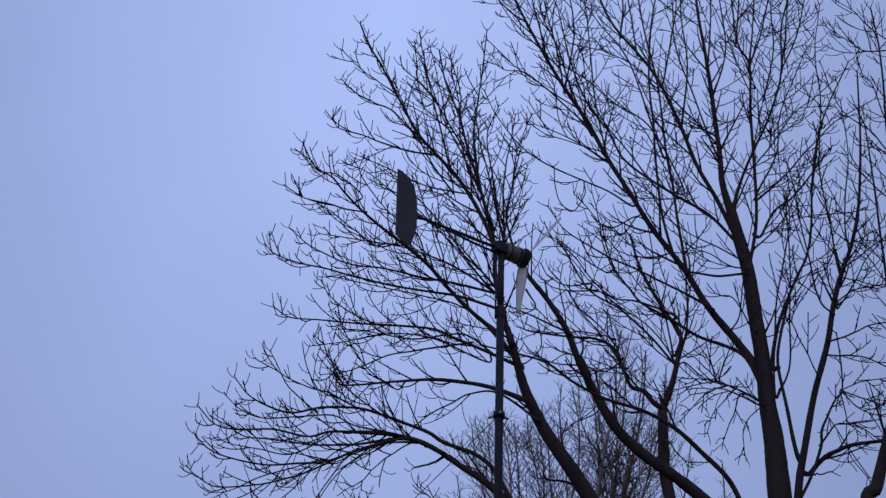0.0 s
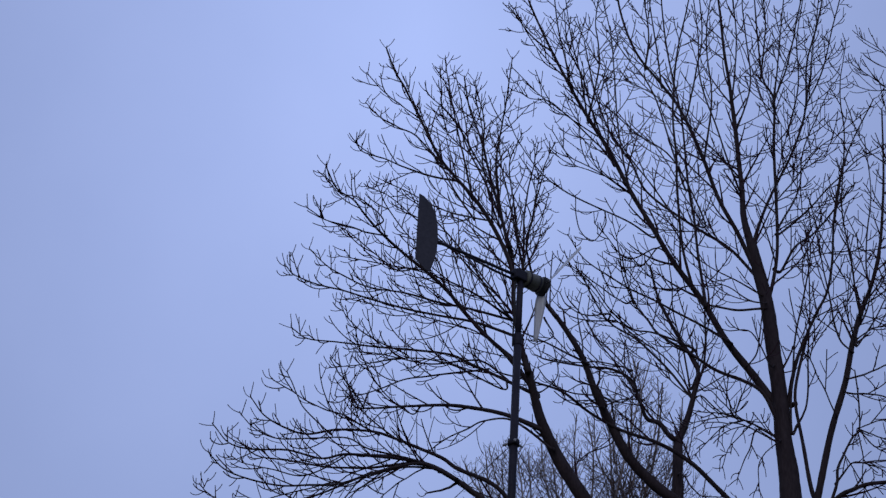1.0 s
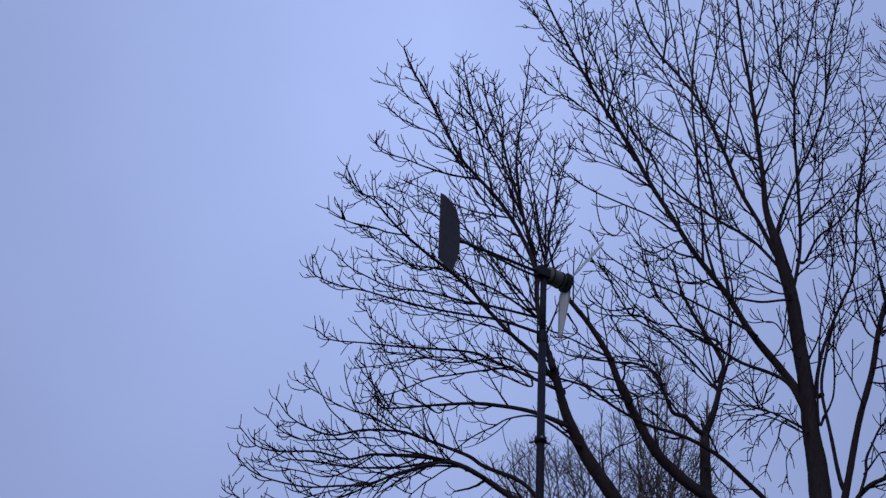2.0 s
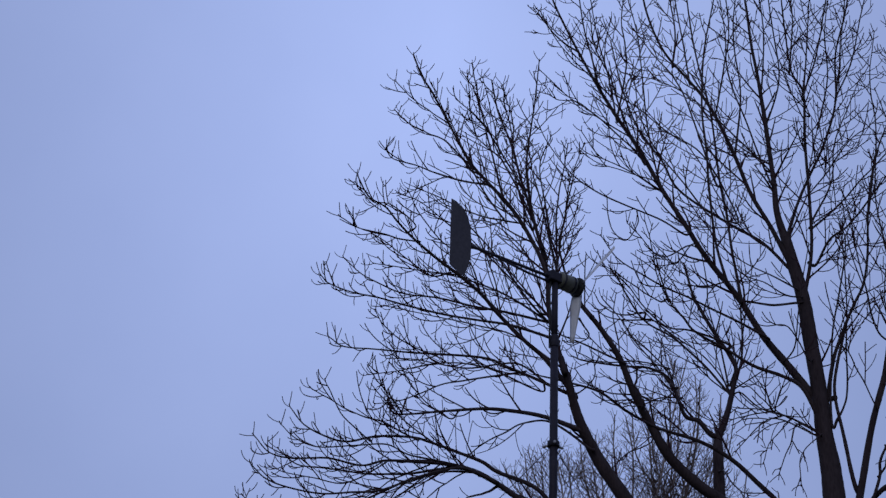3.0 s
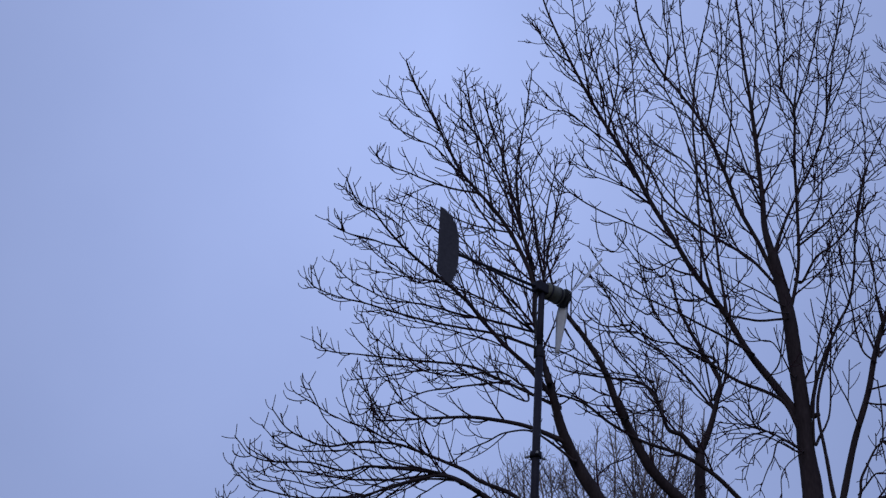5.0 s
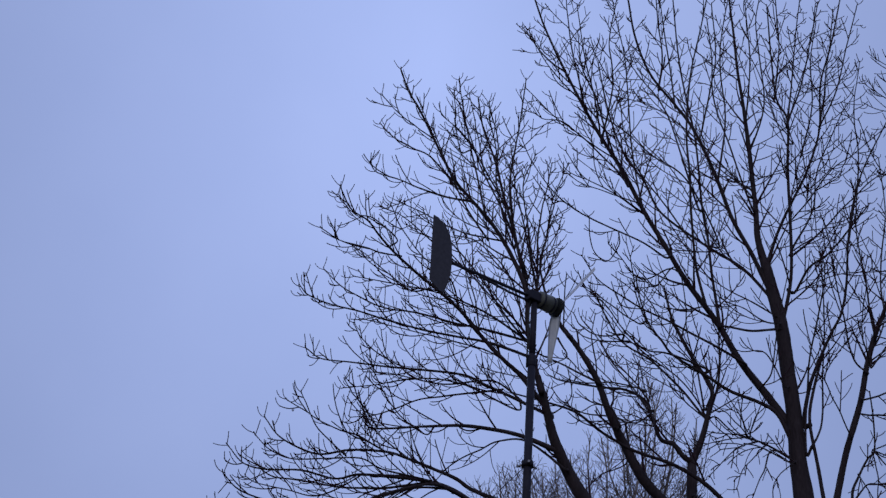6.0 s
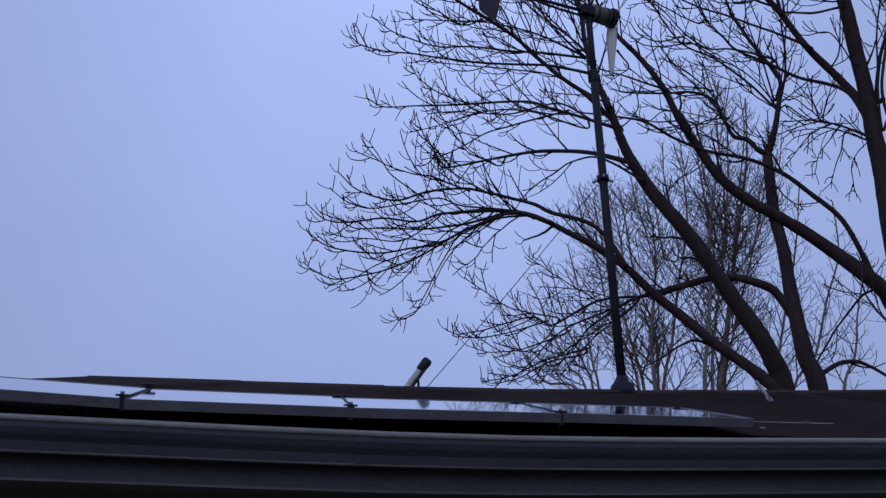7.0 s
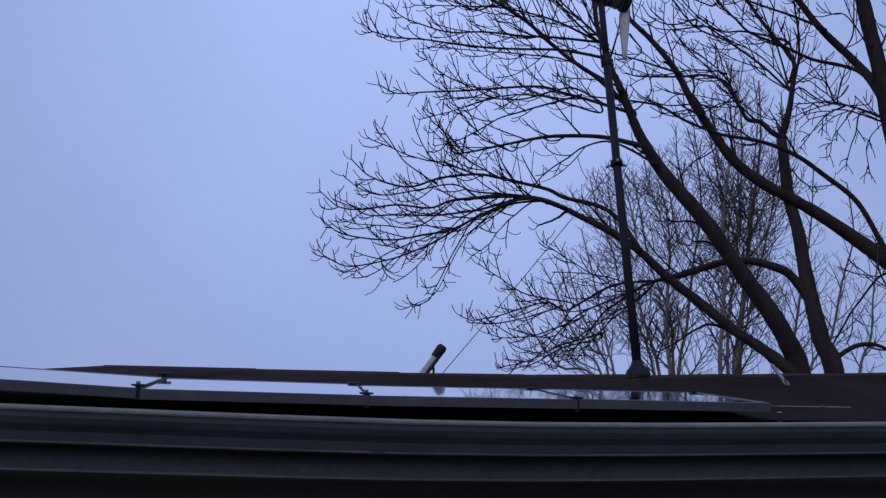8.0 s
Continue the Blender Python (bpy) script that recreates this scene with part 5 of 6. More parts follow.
    limb('limb', [(6.46, 16.21, 8.21), (6.58, 16.2, 8.2), (6.65, 16, 8.29), (6.77, 15.8, 8.36), (6.98, 15.6, 8.4), (7.27, 15.4, 8.39), (7.64, 15.2, 8.38)], 0.038, 0.022, 0.6, 5, 0.15, 0.35)
    limb('limb', [(6.63, 15.9, 8.47), (6.85, 15.77, 8.74), (7.1, 15.63, 8.67), (7.32, 15.5, 8.43)], 0.013, 0.007, 0.5, 4, 0.1, 0.2)
    limb('limb', [(6.52, 15.96, 8.1), (6.64, 16.1, 8.15), (6.78, 16, 8.16)], 0.014, 0.009, 0.5, 0, 0.1, 0.2)
    limb('limb', [(6.95, 16.06, 9.95), (6.98, 15.9, 9.84), (7.29, 15.65, 9.73), (7.53, 15.4, 9.46)], 0.016, 0.009, 0.5, 4, 0.15, 0.3)
    limb('limb', [(7.01, 16.04, 10.17), (7.01, 15.9, 10.08), (7.39, 16.03, 10.29), (7.75, 16.17, 10.53), (8.13, 16.3, 10.67)], 0.016, 0.009, 0.6, 4, 0.2, 0.3)
    limb('limb', [(7.34, 15.89, 11.33), (7.32, 15.8, 11.24), (7.58, 15.6, 11.43), (7.86, 15.4, 11.6)], 0.014, 0.008, 0.7, 5, 0.2, 0.2)
    limb('limb', [(7.49, 15.84, 11.73), (7.52, 15.7, 11.63), (7.88, 15.9, 11.96), (8.24, 16.1, 12.22)], 0.011, 0.007, 0.6, 4, 0.2, 0.2)
    limb('limb', [(7.08, 15.8, 10.68), (7.11, 15.8, 10.65), (7.29, 15.63, 10.75), (7.5, 15.47, 10.75), (7.71, 15.3, 10.72)], 0.013, 0.008, 0.6, 4, 0.2, 0.3)
    limb('limb', [(7.21, 15.8, 11.04), (7.26, 15.8, 11.05), (7.65, 15.9, 11.04), (8.03, 16, 11.07)], 0.011, 0.007, 0.6, 4, 0.2, 0.3)
    limb('limb', [(7.11, 15.8, 10.65), (7.11, 15.8, 10.54), (7.51, 16.03, 11.12), (7.85, 16.27, 11.67), (8.22, 16.5, 12.13)], 0.014, 0.008, 0.6, 5, 0.2, 0.3)
    limb('limb', [(6.24, 15.94, 14.42), (6.34, 16, 14.49), (6.11, 15.8, 14.57), (5.81, 15.6, 14.68), (5.5, 15.4, 14.71)], 0.012, 0.007, 0.8, 5, 0.2, 0.2)
    limb('limb', [(6.24, 16.03, 13.96), (6.25, 16, 13.94), (5.88, 15.8, 13.67), (5.46, 15.6, 13.36), (5.07, 15.4, 13.15)], 0.011, 0.007, 0.8, 5, 0.2, 0.2)
    limb('limb', [(4, 16.51, 13.38), (3.87, 16.2, 13.15), (3.36, 16.33, 13.39), (3.06, 16.47, 13.59), (2.83, 16.6, 13.88)], 0.012, 0.006, 0.6, 4, 0.2, 0.2)
    limb('limb', [(3.59, 16.48, 14.15), (3.65, 16.8, 14.39), (3.17, 16.65, 14.56), (2.78, 16.5, 14.76), (2.41, 16.35, 14.65), (2.23, 16.2, 14.75)], 0.014, 0.006, 0.7, 6, 0.2, 0.2)
    limb('limb', [(3.82, 16.5, 13.73), (3.75, 16.3, 13.55), (3.42, 16.18, 14.34), (3.2, 16.05, 15), (2.96, 15.92, 15.44), (2.86, 15.8, 16.02)], 0.018, 0.008, 0.9, 12, 0.2, 0.15)
    limb('limb', [(4.76, 16.24, 12.64), (4.81, 16.6, 12.87), (4.52, 16.75, 13.47), (4.11, 16.9, 14.24), (3.9, 17.05, 15.07), (3.86, 17.2, 15.89)], 0.016, 0.008, 0.9, 9, 0.2, 0.2)
    limb('limb', [(5.13, 16.7, 12.85), (5.19, 16.4, 12.73), (4.66, 16.2, 13.69), (4.1, 16, 13.91), (3.58, 15.8, 14.18), (3.15, 15.6, 14.28)], 0.016, 0.007, 0.9, 8, 0.2, 0.2)
    limb('limb', [(5.77, 16.62, 13.81), (5.78, 16.5, 13.75), (5.21, 16.3, 14.2), (4.6, 16.1, 14.64), (4.02, 15.9, 14.81), (3.44, 15.7, 14.74)], 0.016, 0.007, 0.9, 8, 0.2, 0.2)
    limb('limb', [(5.91, 16.72, 13.69), (5.81, 16.6, 13.61), (5.55, 16.7, 14.82), (5.35, 16.8, 15.87), (5.39, 16.9, 16.82), (5.37, 17, 17.8)], 0.018, 0.009, 0.9, 10, 0.2, 0.2)
    limb('limb', [(5.1, 16.84, 13.62), (4.94, 16.6, 13.52), (4.66, 16.7, 14.89), (4.44, 16.8, 15.64), (4.1, 16.9, 16.28), (3.75, 17, 16.95)], 0.018, 0.008, 0.9, 10, 0.2, 0.2)
    limb('limb', [(3.33, 16.52, 14.98), (3.36, 16.9, 15.29), (2.83, 16.77, 15.75), (2.43, 16.63, 16.16), (2.18, 16.5, 16.55)], 0.014, 0.007, 0.7, 6, 0.2, 0.2)
    limb('limb', [(6.33, 16.1, 15.08), (6.53, 16.27, 16.06), (6.71, 16.43, 17.08), (6.92, 16.6, 18.11)], 0.015, 0.008, 0.75, 9, 0.2, 0.15)
    limb('limb', [(6.13, 16.1, 15.4), (6.18, 15.85, 16.25), (6.1, 15.6, 17.12)], 0.014, 0.008, 0.75, 8, 0.2, 0.15)
    limb('limb', [(5.84, 16.7, 15.37), (5.91, 16.5, 16.42), (5.83, 16.3, 17.74)], 0.015, 0.008, 0.75, 9, 0.2, 0.15)
    limb('limb', [(7.1, 16.7, 15.46), (7.2, 16.45, 16.41), (7.33, 16.2, 17.59)], 0.014, 0.008, 0.75, 9, 0.2, 0.15)
    limb('limb', [(6.64, 16.5, 14.62), (6.97, 16.63, 15.81), (7.08, 16.77, 16.92), (7.31, 16.9, 17.97)], 0.014, 0.008, 0.75, 9, 0.2, 0.2)
    limb('limb', [(7.01, 15.9, 12.65), (7.38, 16.07, 14.17), (7.51, 16.23, 15.55), (7.78, 16.4, 16.69)], 0.014, 0.007, 0.75, 8, 0.2, 0.2)


def limbs_of_side_tree(limb):
    limb('trunk', [(6.81, 15.13, -0.15), (6.76, 15.1, 3.56), (6.78, 15.07, 7.1), (6.94, 15, 7.61), (7.14, 14.91, 8.26), (7.45, 14.75, 9.24), (7.71, 14.62, 10.36), (7.88, 14.53, 11.39)], 0.106, 0.0459, 1.0, 6, 0.22, 0.4)
    limb('limb', [(7.49, 14.73, 9.43), (7.5, 14.73, 9.4), (7.5, 15.01, 10.21), (7.62, 15.23, 11.24), (7.75, 15.44, 12.43), (7.87, 15.66, 13.61)], 0.027, 0.0109, 0.9, 15, 0.22, 0.15)
    limb('limb', [(7.74, 14.61, 10.53), (7.55, 14.45, 11.31), (7.44, 14.25, 12.27), (7.43, 14, 13.46), (7.31, 13.81, 14.31)], 0.027, 0.0103, 0.9, 14, 0.22, 0.15)
    limb('limb', [(5.6, 15.2, 6.11), (5.45, 15.4, 6.47), (5.38, 15.56, 6.83), (5.48, 15.69, 7.31)], 0.019, 0.0075, 0.7, 5, 0.22, 0.15)
    limb('limb', [(7.5, 14.37, 11.71), (7.82, 14.6, 12.26), (7.52, 14.48, 12.42), (7.29, 14.36, 12.58), (6.93, 14.24, 12.73), (6.71, 14.12, 12.96), (6.53, 14, 13.42)], 0.014, 0.006, 0.6, 5, 0.22, 0.2)
    limb('limb', [(7.64, 14.53, 12.35), (7.91, 14.6, 12.86), (7.6, 14.5, 12.97), (7.45, 14.4, 13.44), (7.27, 14.3, 13.56), (7.17, 14.2, 13.98)], 0.014, 0.006, 0.6, 6, 0.22, 0.2)
    limb('limb', [(8.22, 14.6, 14.31), (7.75, 14.45, 14.15), (7.36, 14.3, 13.98), (7.1, 14.15, 13.98), (6.72, 14, 14.07)], 0.015, 0.006, 0.7, 6, 0.22, 0.2)
    limb('limb', [(8.22, 14.6, 14.33), (7.81, 14.5, 14.43), (7.53, 14.4, 14.55), (7.3, 14.3, 14.71), (6.97, 14.2, 14.81)], 0.013, 0.006, 0.7, 5, 0.22, 0.2)


def limbs_of_back_tree_one(limb):
    limb('trunk', [(5.01, 23.55, -0.15), (4.96, 23.52, 3.68), (4.92, 23.49, 7.36), (5.13, 23.55, 8.77), (5.29, 23.62, 9.67), (5.38, 23.7, 10.62), (5.64, 23.74, 11.8), (5.93, 23.78, 13.03), (6.24, 23.81, 14.16)], 0.058, 0.0118, 1.3, 27, 0.2, 0.25)
    limb('trunk', [(5.15, 23.68, -0.15), (5.22, 23.76, 3.72), (5.27, 23.82, 7.43), (5.45, 23.89, 8.41), (5.66, 23.94, 9.31), (5.84, 24, 10.13), (6.13, 24.03, 11.3), (6.42, 24.06, 12.52), (6.57, 24.13, 13.8)], 0.1, 0.0119, 1.3, 25, 0.2, 0.25)
    limb('trunk', [(5.08, 23.62, -0.15), (5.09, 23.64, 3.7), (5.1, 23.66, 7.4), (5.29, 23.74, 8.82), (5.53, 23.81, 9.84), (5.72, 23.88, 10.91), (5.52, 24.05, 12.19), (5.6, 24.17, 13.23)], 0.043, 0.0117, 1.3, 23, 0.2, 0.25)
    limb('trunk', [(5.19, 23.72, -0.15), (5.28, 23.82, 3.72), (5.36, 23.91, 7.45), (5.7, 23.95, 8.87), (6.13, 23.97, 10.1), (6.51, 23.99, 11.27), (6.85, 24.02, 12.48), (6.98, 24.12, 13.52)], 0.032, 0.0119, 1.2, 25, 0.2, 0.25)
    limb('limb', [(5.74, 23.96, 9.65), (5.66, 23.53, 9.62), (6.22, 23.59, 10.53), (6.68, 23.67, 11.48), (6.97, 23.8, 12.49)], 0.025, 0.0116, 1.2, 11, 0.5, 0.1)
    limb('limb', [(5.67, 23.86, 10.64), (5.76, 23.92, 10.68), (5.87, 24.03, 11.92), (5.93, 24.15, 13.21), (6.08, 24.26, 14.28)], 0.021, 0.012, 0.95, 21, 0.2, 0.05)
    limb('limb', [(6.01, 24.02, 10.81), (5.93, 23.88, 10.78), (6.2, 23.94, 11.99), (6.44, 24.02, 13.13), (6.48, 24.16, 13.95)], 0.021, 0.0119, 0.95, 18, 0.2, 0.05)
    limb('limb', [(5.6, 24, 10.77), (5.5, 23.98, 10.72), (5.48, 24.12, 11.98), (5.49, 24.26, 12.91), (5.65, 24.36, 13.71)], 0.021, 0.0119, 0.95, 17, 0.2, 0.05)
    limb('limb', [(6.06, 23.9, 10.67), (6.06, 23.84, 10.64), (6.45, 23.88, 11.46), (6.73, 23.94, 12.2), (7.02, 24, 12.83)], 0.021, 0.0117, 0.95, 14, 0.2, 0.05)
    limb('limb', [(5.83, 23.99, 11.51), (5.87, 23.89, 11.5), (6.03, 23.99, 12.51), (6.12, 24.11, 13.56), (5.99, 24.28, 14.43)], 0.022, 0.012, 0.95, 17, 0.2, 0.05)
    limb('limb', [(5.64, 23.85, 10.46), (5.63, 23.95, 10.47), (5.54, 24.1, 11.36), (5.23, 24.31, 12.2), (5.21, 24.46, 13.15)], 0.021, 0.0118, 0.95, 16, 0.2, 0.05)
    limb('limb', [(5.94, 24.01, 10.52), (5.93, 23.87, 10.42), (6.24, 23.93, 11.02), (6.51, 24, 11.27), (6.88, 24.03, 11.51)], 0.021, 0.0115, 0.95, 8, 0.2, 0.05)


def limbs_of_back_tree_two(limb):
    limb('trunk', [(4.09, 25.24, -0.15), (4.04, 25.21, 3.92), (4, 25.18, 7.84), (3.9, 25.32, 8.92), (3.57, 25.49, 9.94), (3.49, 25.62, 10.84), (3.29, 25.77, 11.79), (3.2, 25.9, 12.62)], 0.033, 0.0121, 1.2, 19, 0.2, 0.25)
    limb('trunk', [(4.18, 25.02, -0.15), (4.2, 24.81, 3.84), (4.22, 24.64, 7.69), (4.25, 24.76, 8.73), (4.38, 24.86, 9.68), (4.53, 24.95, 10.54), (4.58, 25.07, 11.44), (4.51, 25.2, 12.25)], 0.058, 0.0118, 1.3, 18, 0.2, 0.25)
    limb('trunk', [(4.12, 25.16, -0.15), (4.1, 25.05, 3.89), (4.08, 24.97, 7.78), (3.98, 25.11, 8.85), (3.85, 25.25, 9.6), (3.72, 25.39, 10.5), (3.59, 25.53, 11.42), (3.51, 25.66, 12.37)], 0.046, 0.012, 1.3, 18, 0.2, 0.25)
    limb('trunk', [(4.24, 25.1, -0.15), (4.32, 24.94, 3.86), (4.38, 24.82, 7.73), (4.69, 24.88, 8.98), (4.94, 24.96, 10.16), (5.25, 25.01, 11.39), (5.34, 25.12, 12.56), (5.25, 25.27, 13.41)], 0.046, 0.0121, 1.3, 23, 0.2, 0.25)
    limb('trunk', [(4.22, 25.1, -0.15), (4.27, 24.95, 3.86), (4.32, 24.83, 7.73), (4.39, 24.97, 9.25), (4.14, 25.16, 10.4), (4.1, 25.32, 11.57), (4.04, 25.48, 12.53)], 0.04, 0.012, 1.3, 19, 0.2, 0.25)
    limb('limb', [(4.57, 24.17, 10.49), (4.84, 24.12, 10.46), (4.86, 24.25, 11.46), (4.8, 24.4, 12.26), (4.86, 24.53, 13.07)], 0.021, 0.0117, 0.95, 15, 0.2, 0.05)
    limb('limb', [(4.48, 24.92, 10.25), (4.39, 24.21, 10.28), (4.32, 24.35, 11.05), (4.2, 24.51, 11.85), (4.17, 24.65, 12.41)], 0.021, 0.0116, 0.95, 12, 0.2, 0.05)
    limb('limb', [(3.8, 24.3, 10.34), (3.69, 24.32, 10.24), (3.54, 24.48, 10.9), (3.28, 24.65, 11.58), (3.13, 24.8, 12.28)], 0.021, 0.0116, 0.95, 12, 0.2, 0.05)
    limb('limb', [(3.62, 24.4, 10.57), (3.44, 24.36, 10.5), (3.12, 24.54, 11.06), (2.83, 24.71, 11.51), (2.65, 24.86, 11.95)], 0.021, 0.0115, 0.95, 10, 0.2, 0.05)
    limb('limb', [(4.57, 24.17, 10.49), (4.56, 24.31, 11.26), (4.5, 24.46, 12.06), (4.47, 24.6, 12.62)], 0.021, 0.0117, 0.95, 12, 0.2, 0.05)
    limb('limb', [(3.8, 24.3, 10.34), (3.79, 24.44, 11.23), (3.7, 24.59, 11.91), (3.67, 24.73, 12.47)], 0.021, 0.0116, 0.95, 12, 0.2, 0.05)


def limbs_of_back_tree_three(limb):
    limb('trunk', [(3.08, 23.37, -0.15), (3.03, 23.34, 3.7), (2.99, 23.31, 7.41), (2.93, 23.47, 8.2), (2.86, 23.63, 9.12), (2.79, 23.79, 9.97), (2.7, 23.95, 10.73)], 0.037, 0.011, 1.2, 10, 0.2, 0.25)
    limb('trunk', [(3, 23.38, -0.15), (2.88, 23.35, 3.71), (2.79, 23.33, 7.42), (2.47, 23.52, 8.24), (2.22, 23.7, 8.96), (2.07, 23.86, 9.58), (1.9, 24.03, 10.1)], 0.032, 0.0109, 1.2, 9, 0.2, 0.25)
    limb('trunk', [(2.98, 23.5, -0.15), (2.84, 23.58, 3.76), (2.73, 23.64, 7.51), (2.06, 23.86, 8.03), (1.69, 24.04, 8.64), (1.42, 24.21, 9.38), (1.25, 24.37, 10.02)], 0.032, 0.011, 1.0, 9, 0.2, 0.25)
    limb('trunk', [(3.06, 23.49, -0.15), (2.99, 23.56, 3.74), (2.93, 23.62, 7.49), (2.81, 23.78, 8.29), (2.57, 23.96, 9.02), (2.47, 24.12, 9.65), (2.37, 24.28, 10.41)], 0.032, 0.0111, 1.1, 9, 0.2, 0.25)


def limbs_of_back_tree_four(limb):
    limb('trunk', [(6.71, 25.2, -0.15), (6.66, 25.17, 3.85), (6.62, 25.14, 7.7), (6.84, 25.24, 8.75), (7.19, 25.3, 9.93), (7.54, 25.35, 11.16), (7.8, 25.43, 12.44)], 0.05, 0.0123, 1.3, 21, 0.2, 0.25)
    limb('trunk', [(6.83, 25.17, -0.15), (6.88, 25.11, 3.84), (6.92, 25.06, 7.67), (7.5, 25.05, 8.66), (7.91, 25.08, 9.82), (8.29, 25.12, 10.78), (8.38, 25.24, 11.95)], 0.042, 0.0122, 1.2, 18, 0.2, 0.25)
    limb('trunk', [(7.19, 25.06, -0.15), (7.54, 24.92, 3.78), (7.82, 24.8, 7.55), (8.22, 24.88, 8.57), (8.46, 25.01, 9.53), (8.83, 25.09, 10.62)], 0.045, 0.012, 1.2, 13, 0.2, 0.25)


# ---- limbs end ----
def smooth(pts, steps):
    """Points on a rounded path through pts."""
    pts = [np.array(p, float) for p in pts]
    ext = [2 * pts[0] - pts[1], *pts, 2 * pts[-1] - pts[-2]]
    res = []
    for i in range(1, len(ext) - 2):
        p0, p1, p2, p3 = ext[i - 1:i + 3]
        for k in range(steps):
            t = k / steps
            res.append(0.5 * (2 * p1 + (p2 - p0) * t + (2 * p0 - 5 * p1 + 4 * p2 - p3) * t * t + (3 * p1 - p0 - 3 * p2 + p3) * t ** 3))
    res.append(pts[-1])
    return np.array(res)


class Wood:
    """Gathers tubes for one mesh."""
    def __init__(self, tip=0.006):
        self.verts, self.faces, self.count, self.tip = [], [], 0, tip

    def add(self, path, radii, sides):
        path = np.asarray(path)
        n = len(path)
        tan = np.gradient(path, axis=0)
        tan /= np.linalg.norm(tan, axis=1)[:, None] + 1e-9
        ref = np.array((0.3, 0.9, 0.2)) if abs(tan[0][1]) < 0.8 else np.array((0.9, 0.2, 0.3))
        a = np.cross(tan, ref)
        a /= np.linalg.norm(a, axis=1)[:, None] + 1e-9
        b = np.cross(tan, a)
        th = np.arange(sides) * math.tau / sides
        ring = a[:, None, :] * np.cos(th)[None, :, None] + b[:, None, :] * np.sin(th)[None, :, None]
        self.verts.append((path[:, None, :] + ring * np.asarray(radii)[:, None, None]).reshape(-1, 3))
        i = np.arange(n - 1)[:, None] * sides
        k = np.arange(sides)[None, :]
        k2 = (k + 1) % sides
        q = np.stack([i + k, i + k2, i + sides + k2, i + sides + k], -1).reshape(-1, 4) + self.count
        self.faces.append(q)
        self.count += n * sides

    def mesh(self, name, mat, parent):
        me = bpy.data.meshes.new(name)
        v, f = np.concatenate(self.verts), np.concatenate(self.faces)
        me.vertices.add(len(v))
        me.vertices.foreach_set("co", v.astype(np.float32).ravel())
        me.loops.add(f.size)
        me.loops.foreach_set("vertex_index", f.astype(np.int32).ravel())
        me.polygons.add(len(f))
        me.polygons.foreach_set("loop_start", np.arange(0, f.size, 4, dtype=np.int32))
        me.polygons.foreach_set("use_smooth", np.ones(len(f), dtype=bool))
        me.update(calc_edges=True)
        me.materials.append(mat)
        ob = new(name, me)
        ob.parent = parent
        return ob


def sprout(wood, rng, start, way, length, r0, level, up, thin, spread):
    """A branch that leaves its parent and sweeps upwards in one arc, with arching twigs set alternately along it."""
    steps = (10, 7, 4)[level]
    d = way / np.linalg.norm(way)
    lean = rng.normal(0, 0.02, 3)
    rise = (up + rng.normal(0, 0.09)) * (0.9, 1.7, 1.6)[level] * 10 / steps * (1.0 - 0.75 * max(0.0, d[2]) ** 2)
    bend = 0.42 + 0.6 * rng.random()
    p, path = start.copy(), [start.copy()]
    for k in range(steps):
        d = d + lean + rng.normal(0, 0.014, 3) + np.array((0, 0, rise * bend * ((k + 0.5) / steps) ** 0.7))
        d /= np.linalg.norm(d)
        p = p + d * length / steps
        path.append(p.copy())
    path = np.array(path)
    end = wood.tip * (0.8, 0.74, 0.7)[level]
    wood.add(path, np.linspace(max(r0, end), end, steps + 1), 4 if level == 0 else 3)
    if level == 2:
        return
    n = max(2, int(length / 0.185 * thin * rng.uniform(0.8, 1.2))) if level == 0 else int(length * 1.5 * thin + rng.random() * 0.55)
    side = 1 if rng.random() < 0.5 else -1
    for j in range(n):
        f = 0.08 + 0.8 * (j + rng.uniform(0.1, 0.8)) / n
        x = f * steps
        i = min(int(x), steps - 1)
        q = path[i] + (path[i + 1] - path[i]) * (x - i)
        t = path[i + 1] - path[i]
        t /= np.linalg.norm(t)
        side = -side
        o = np.cross(t, rng.normal(0, 0.55, 3) + np.array((0, side * 1.3, 0)))
        o /= np.linalg.norm(o) + 1e-9
        ang = radians(rng.uniform(32, 56)) * spread
        if level == 0:
            ln = min(0.7, max(0.18, length * (0.66 - 0.42 * f) * rng.uniform(0.55, 1.4)))
        else:
            ln = rng.uniform(0.1, 0.26)
        sprout(wood, rng, q, t * math.cos(ang) + o * math.sin(ang), ln, max(end, r0 * 0.62 * (1 - 0.3 * f)), level + 1, up, thin, spread)


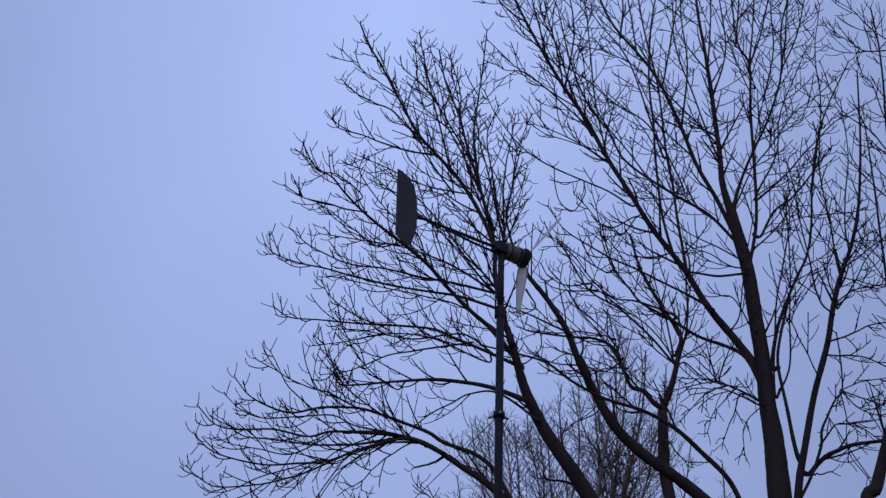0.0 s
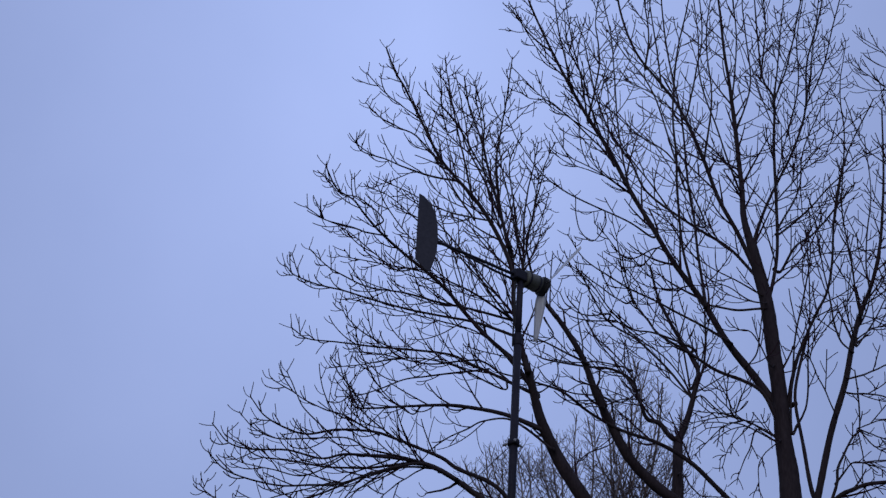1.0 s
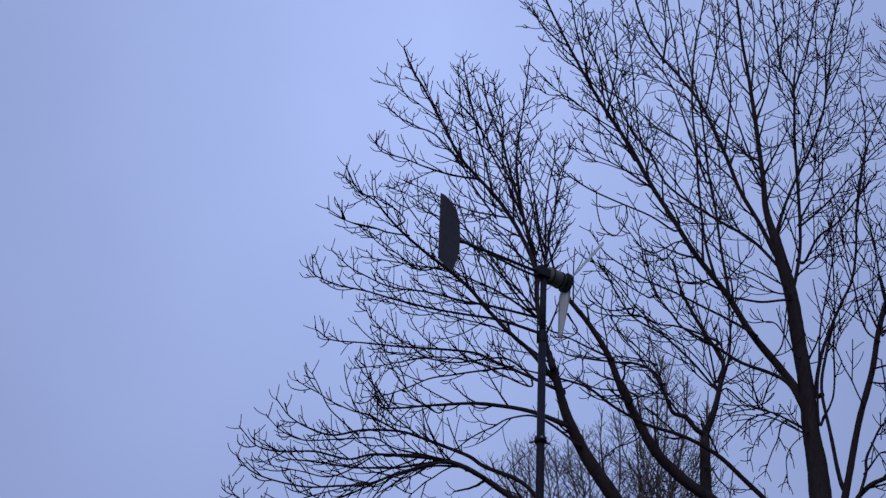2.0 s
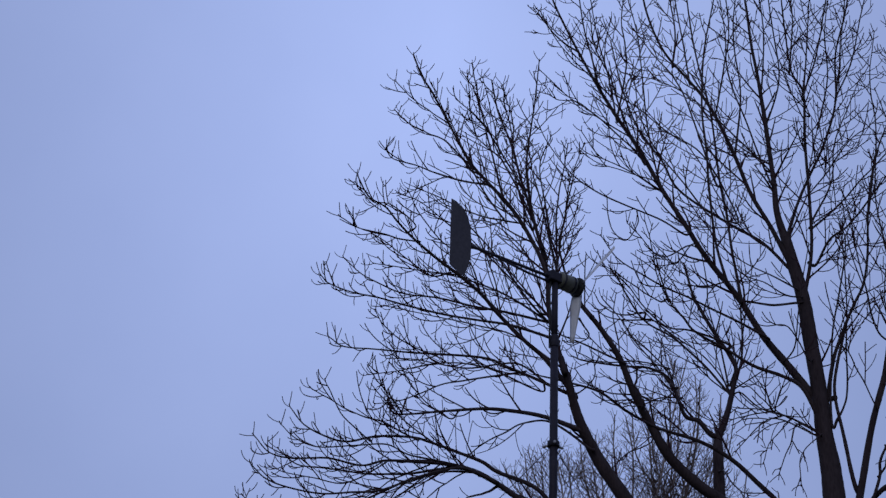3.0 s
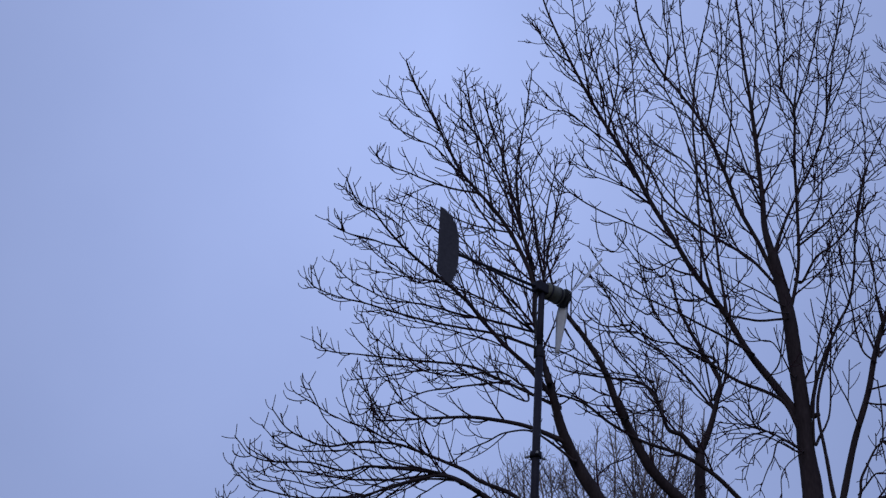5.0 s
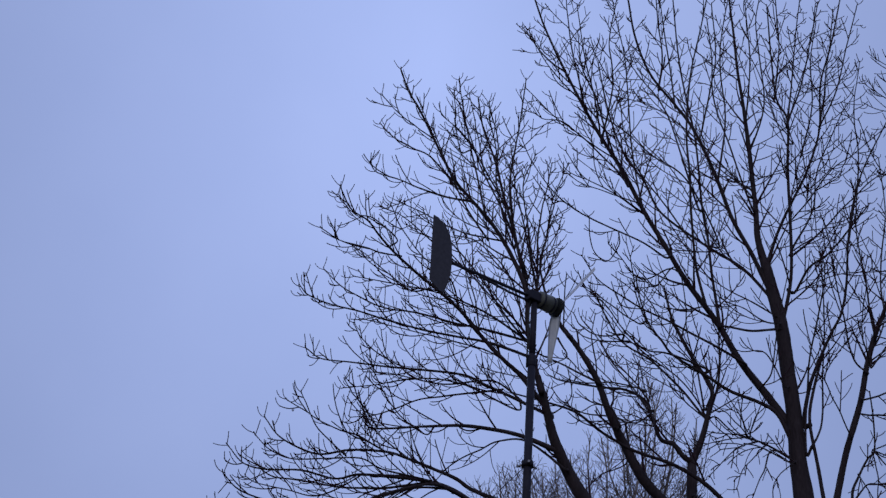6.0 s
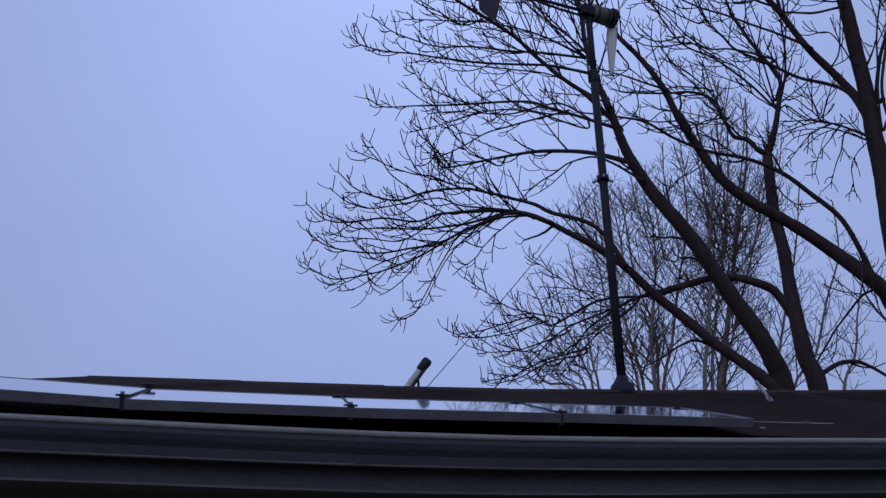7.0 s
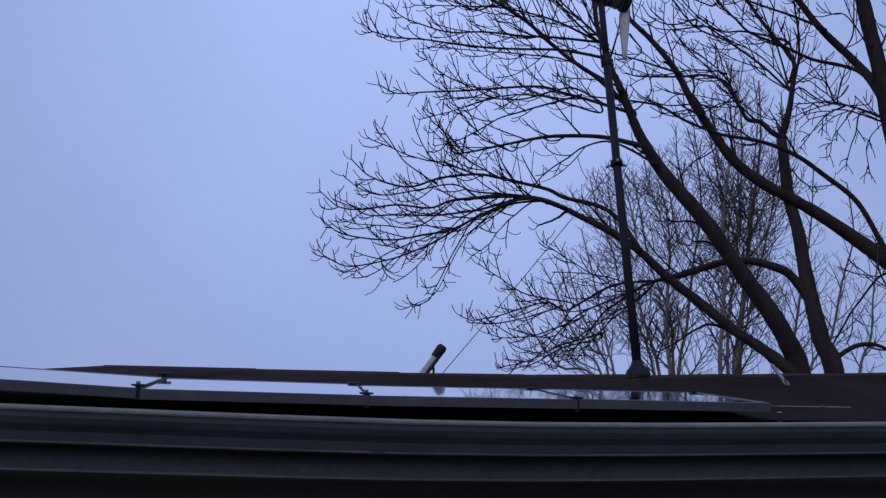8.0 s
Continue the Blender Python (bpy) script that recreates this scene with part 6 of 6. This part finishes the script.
def build_tree(name, limbs, bark, twig, label, seed, thin=1.0, tip=0.0074, spread=1.0, more=1.12):
    rng = np.random.default_rng(seed)
    tree = thing(name, pose(0, 0, 0), label, "tree")
    crown = Wood(tip)

    def limb(kind, pts, r0, r1, ln, n, up, start):
        wood = Wood()
        path = smooth(pts, 6)
        m = len(path)
        t = np.linspace(0, 1, m)
        for w in (2.0, 5.0):
            path += np.sin(t[:, None] * math.tau * w + rng.uniform(0, 6.3, 3)) * rng.normal(0, 0.013 / w, 3) * np.sin(t * math.pi)[:, None]
        radii = (r0 + (r1 - r0) * t ** 0.85) * (1 + rng.normal(0, 0.025, m) + 0.05 * np.sin(t * rng.uniform(9, 16) + rng.uniform(0, 6.3)))
        if kind == "limb":
            radii *= 1 + 0.3 * np.exp(-t * 14)
        wood.add(path, radii, 12 if r0 > 0.09 else 8 if r0 > 0.045 else 6)
        wood.mesh(kind, bark, tree)
        side = 1
        n = round(n * more)
        for j in range(n):
            f = start + (0.96 - start) * ((j + rng.uniform(0, 0.9)) / n) ** 0.85
            x = min(f, 0.999) * (m - 1)
            i = int(x)
            q = path[i] + (path[i + 1] - path[i]) * (x - i)
            tn = path[i + 1] - path[i]
            tn /= np.linalg.norm(tn)
            side = -side
            o = np.cross(tn, rng.normal(0, 0.8, 3) + np.array((0, side * 1.7, 0)))
            o /= np.linalg.norm(o)
            ang = radians(rng.uniform(22, 46)) * spread
            size = ln * (1.31 - 1.13 * f) * rng.uniform(0.5, 1.3)
            sprout(crown, rng, q, tn * math.cos(ang) + o * math.sin(ang), size, max(0.008, min(0.02, radii[i] * 0.5)), 0, up, thin, spread)
        sprout(crown, rng, path[-1], path[-1] - path[-2], ln * 0.08, max(r1, 0.008), 0, up, thin, spread)

    limbs(limb)
    crown.mesh("crown", twig, tree)
    return tree


build_tree("leaning_tree", limbs_of_leaning_tree, BARK, TWIG, "bare leaning many-stemmed tree with arching limbs", 3, more=1.22)
build_tree("tall_tree", limbs_of_tall_tree, BARK, TWIG, "tall bare tree with a wide spreading crown", 5, tip=0.0088, more=0.98)
build_tree("side_tree", limbs_of_side_tree, BARK, TWIG, "bare dark tree beside the tall tree", 7)
build_tree("back_tree", limbs_of_back_tree_one, PALE_BARK, BROWN_TWIG, "bare pale-stemmed upright tree behind the house", 8, 1.6, 0.006, 1.0, 1.25)
build_tree("back_tree", limbs_of_back_tree_two, PALE_BARK, BROWN_TWIG, "bare brownish upright tree behind the house", 9, 1.6, 0.006, 1.0, 1.5)
build_tree("back_tree", limbs_of_back_tree_three, PALE_BARK, BROWN_TWIG, "low bare brownish tree behind the house", 10, 1.6, 0.006, 1.0, 1.5)
build_tree("back_tree", limbs_of_back_tree_four, PALE_BARK, BROWN_TWIG, "slender bare tree far behind the house", 11, 1.4, 0.006, 1.0, 1.3)
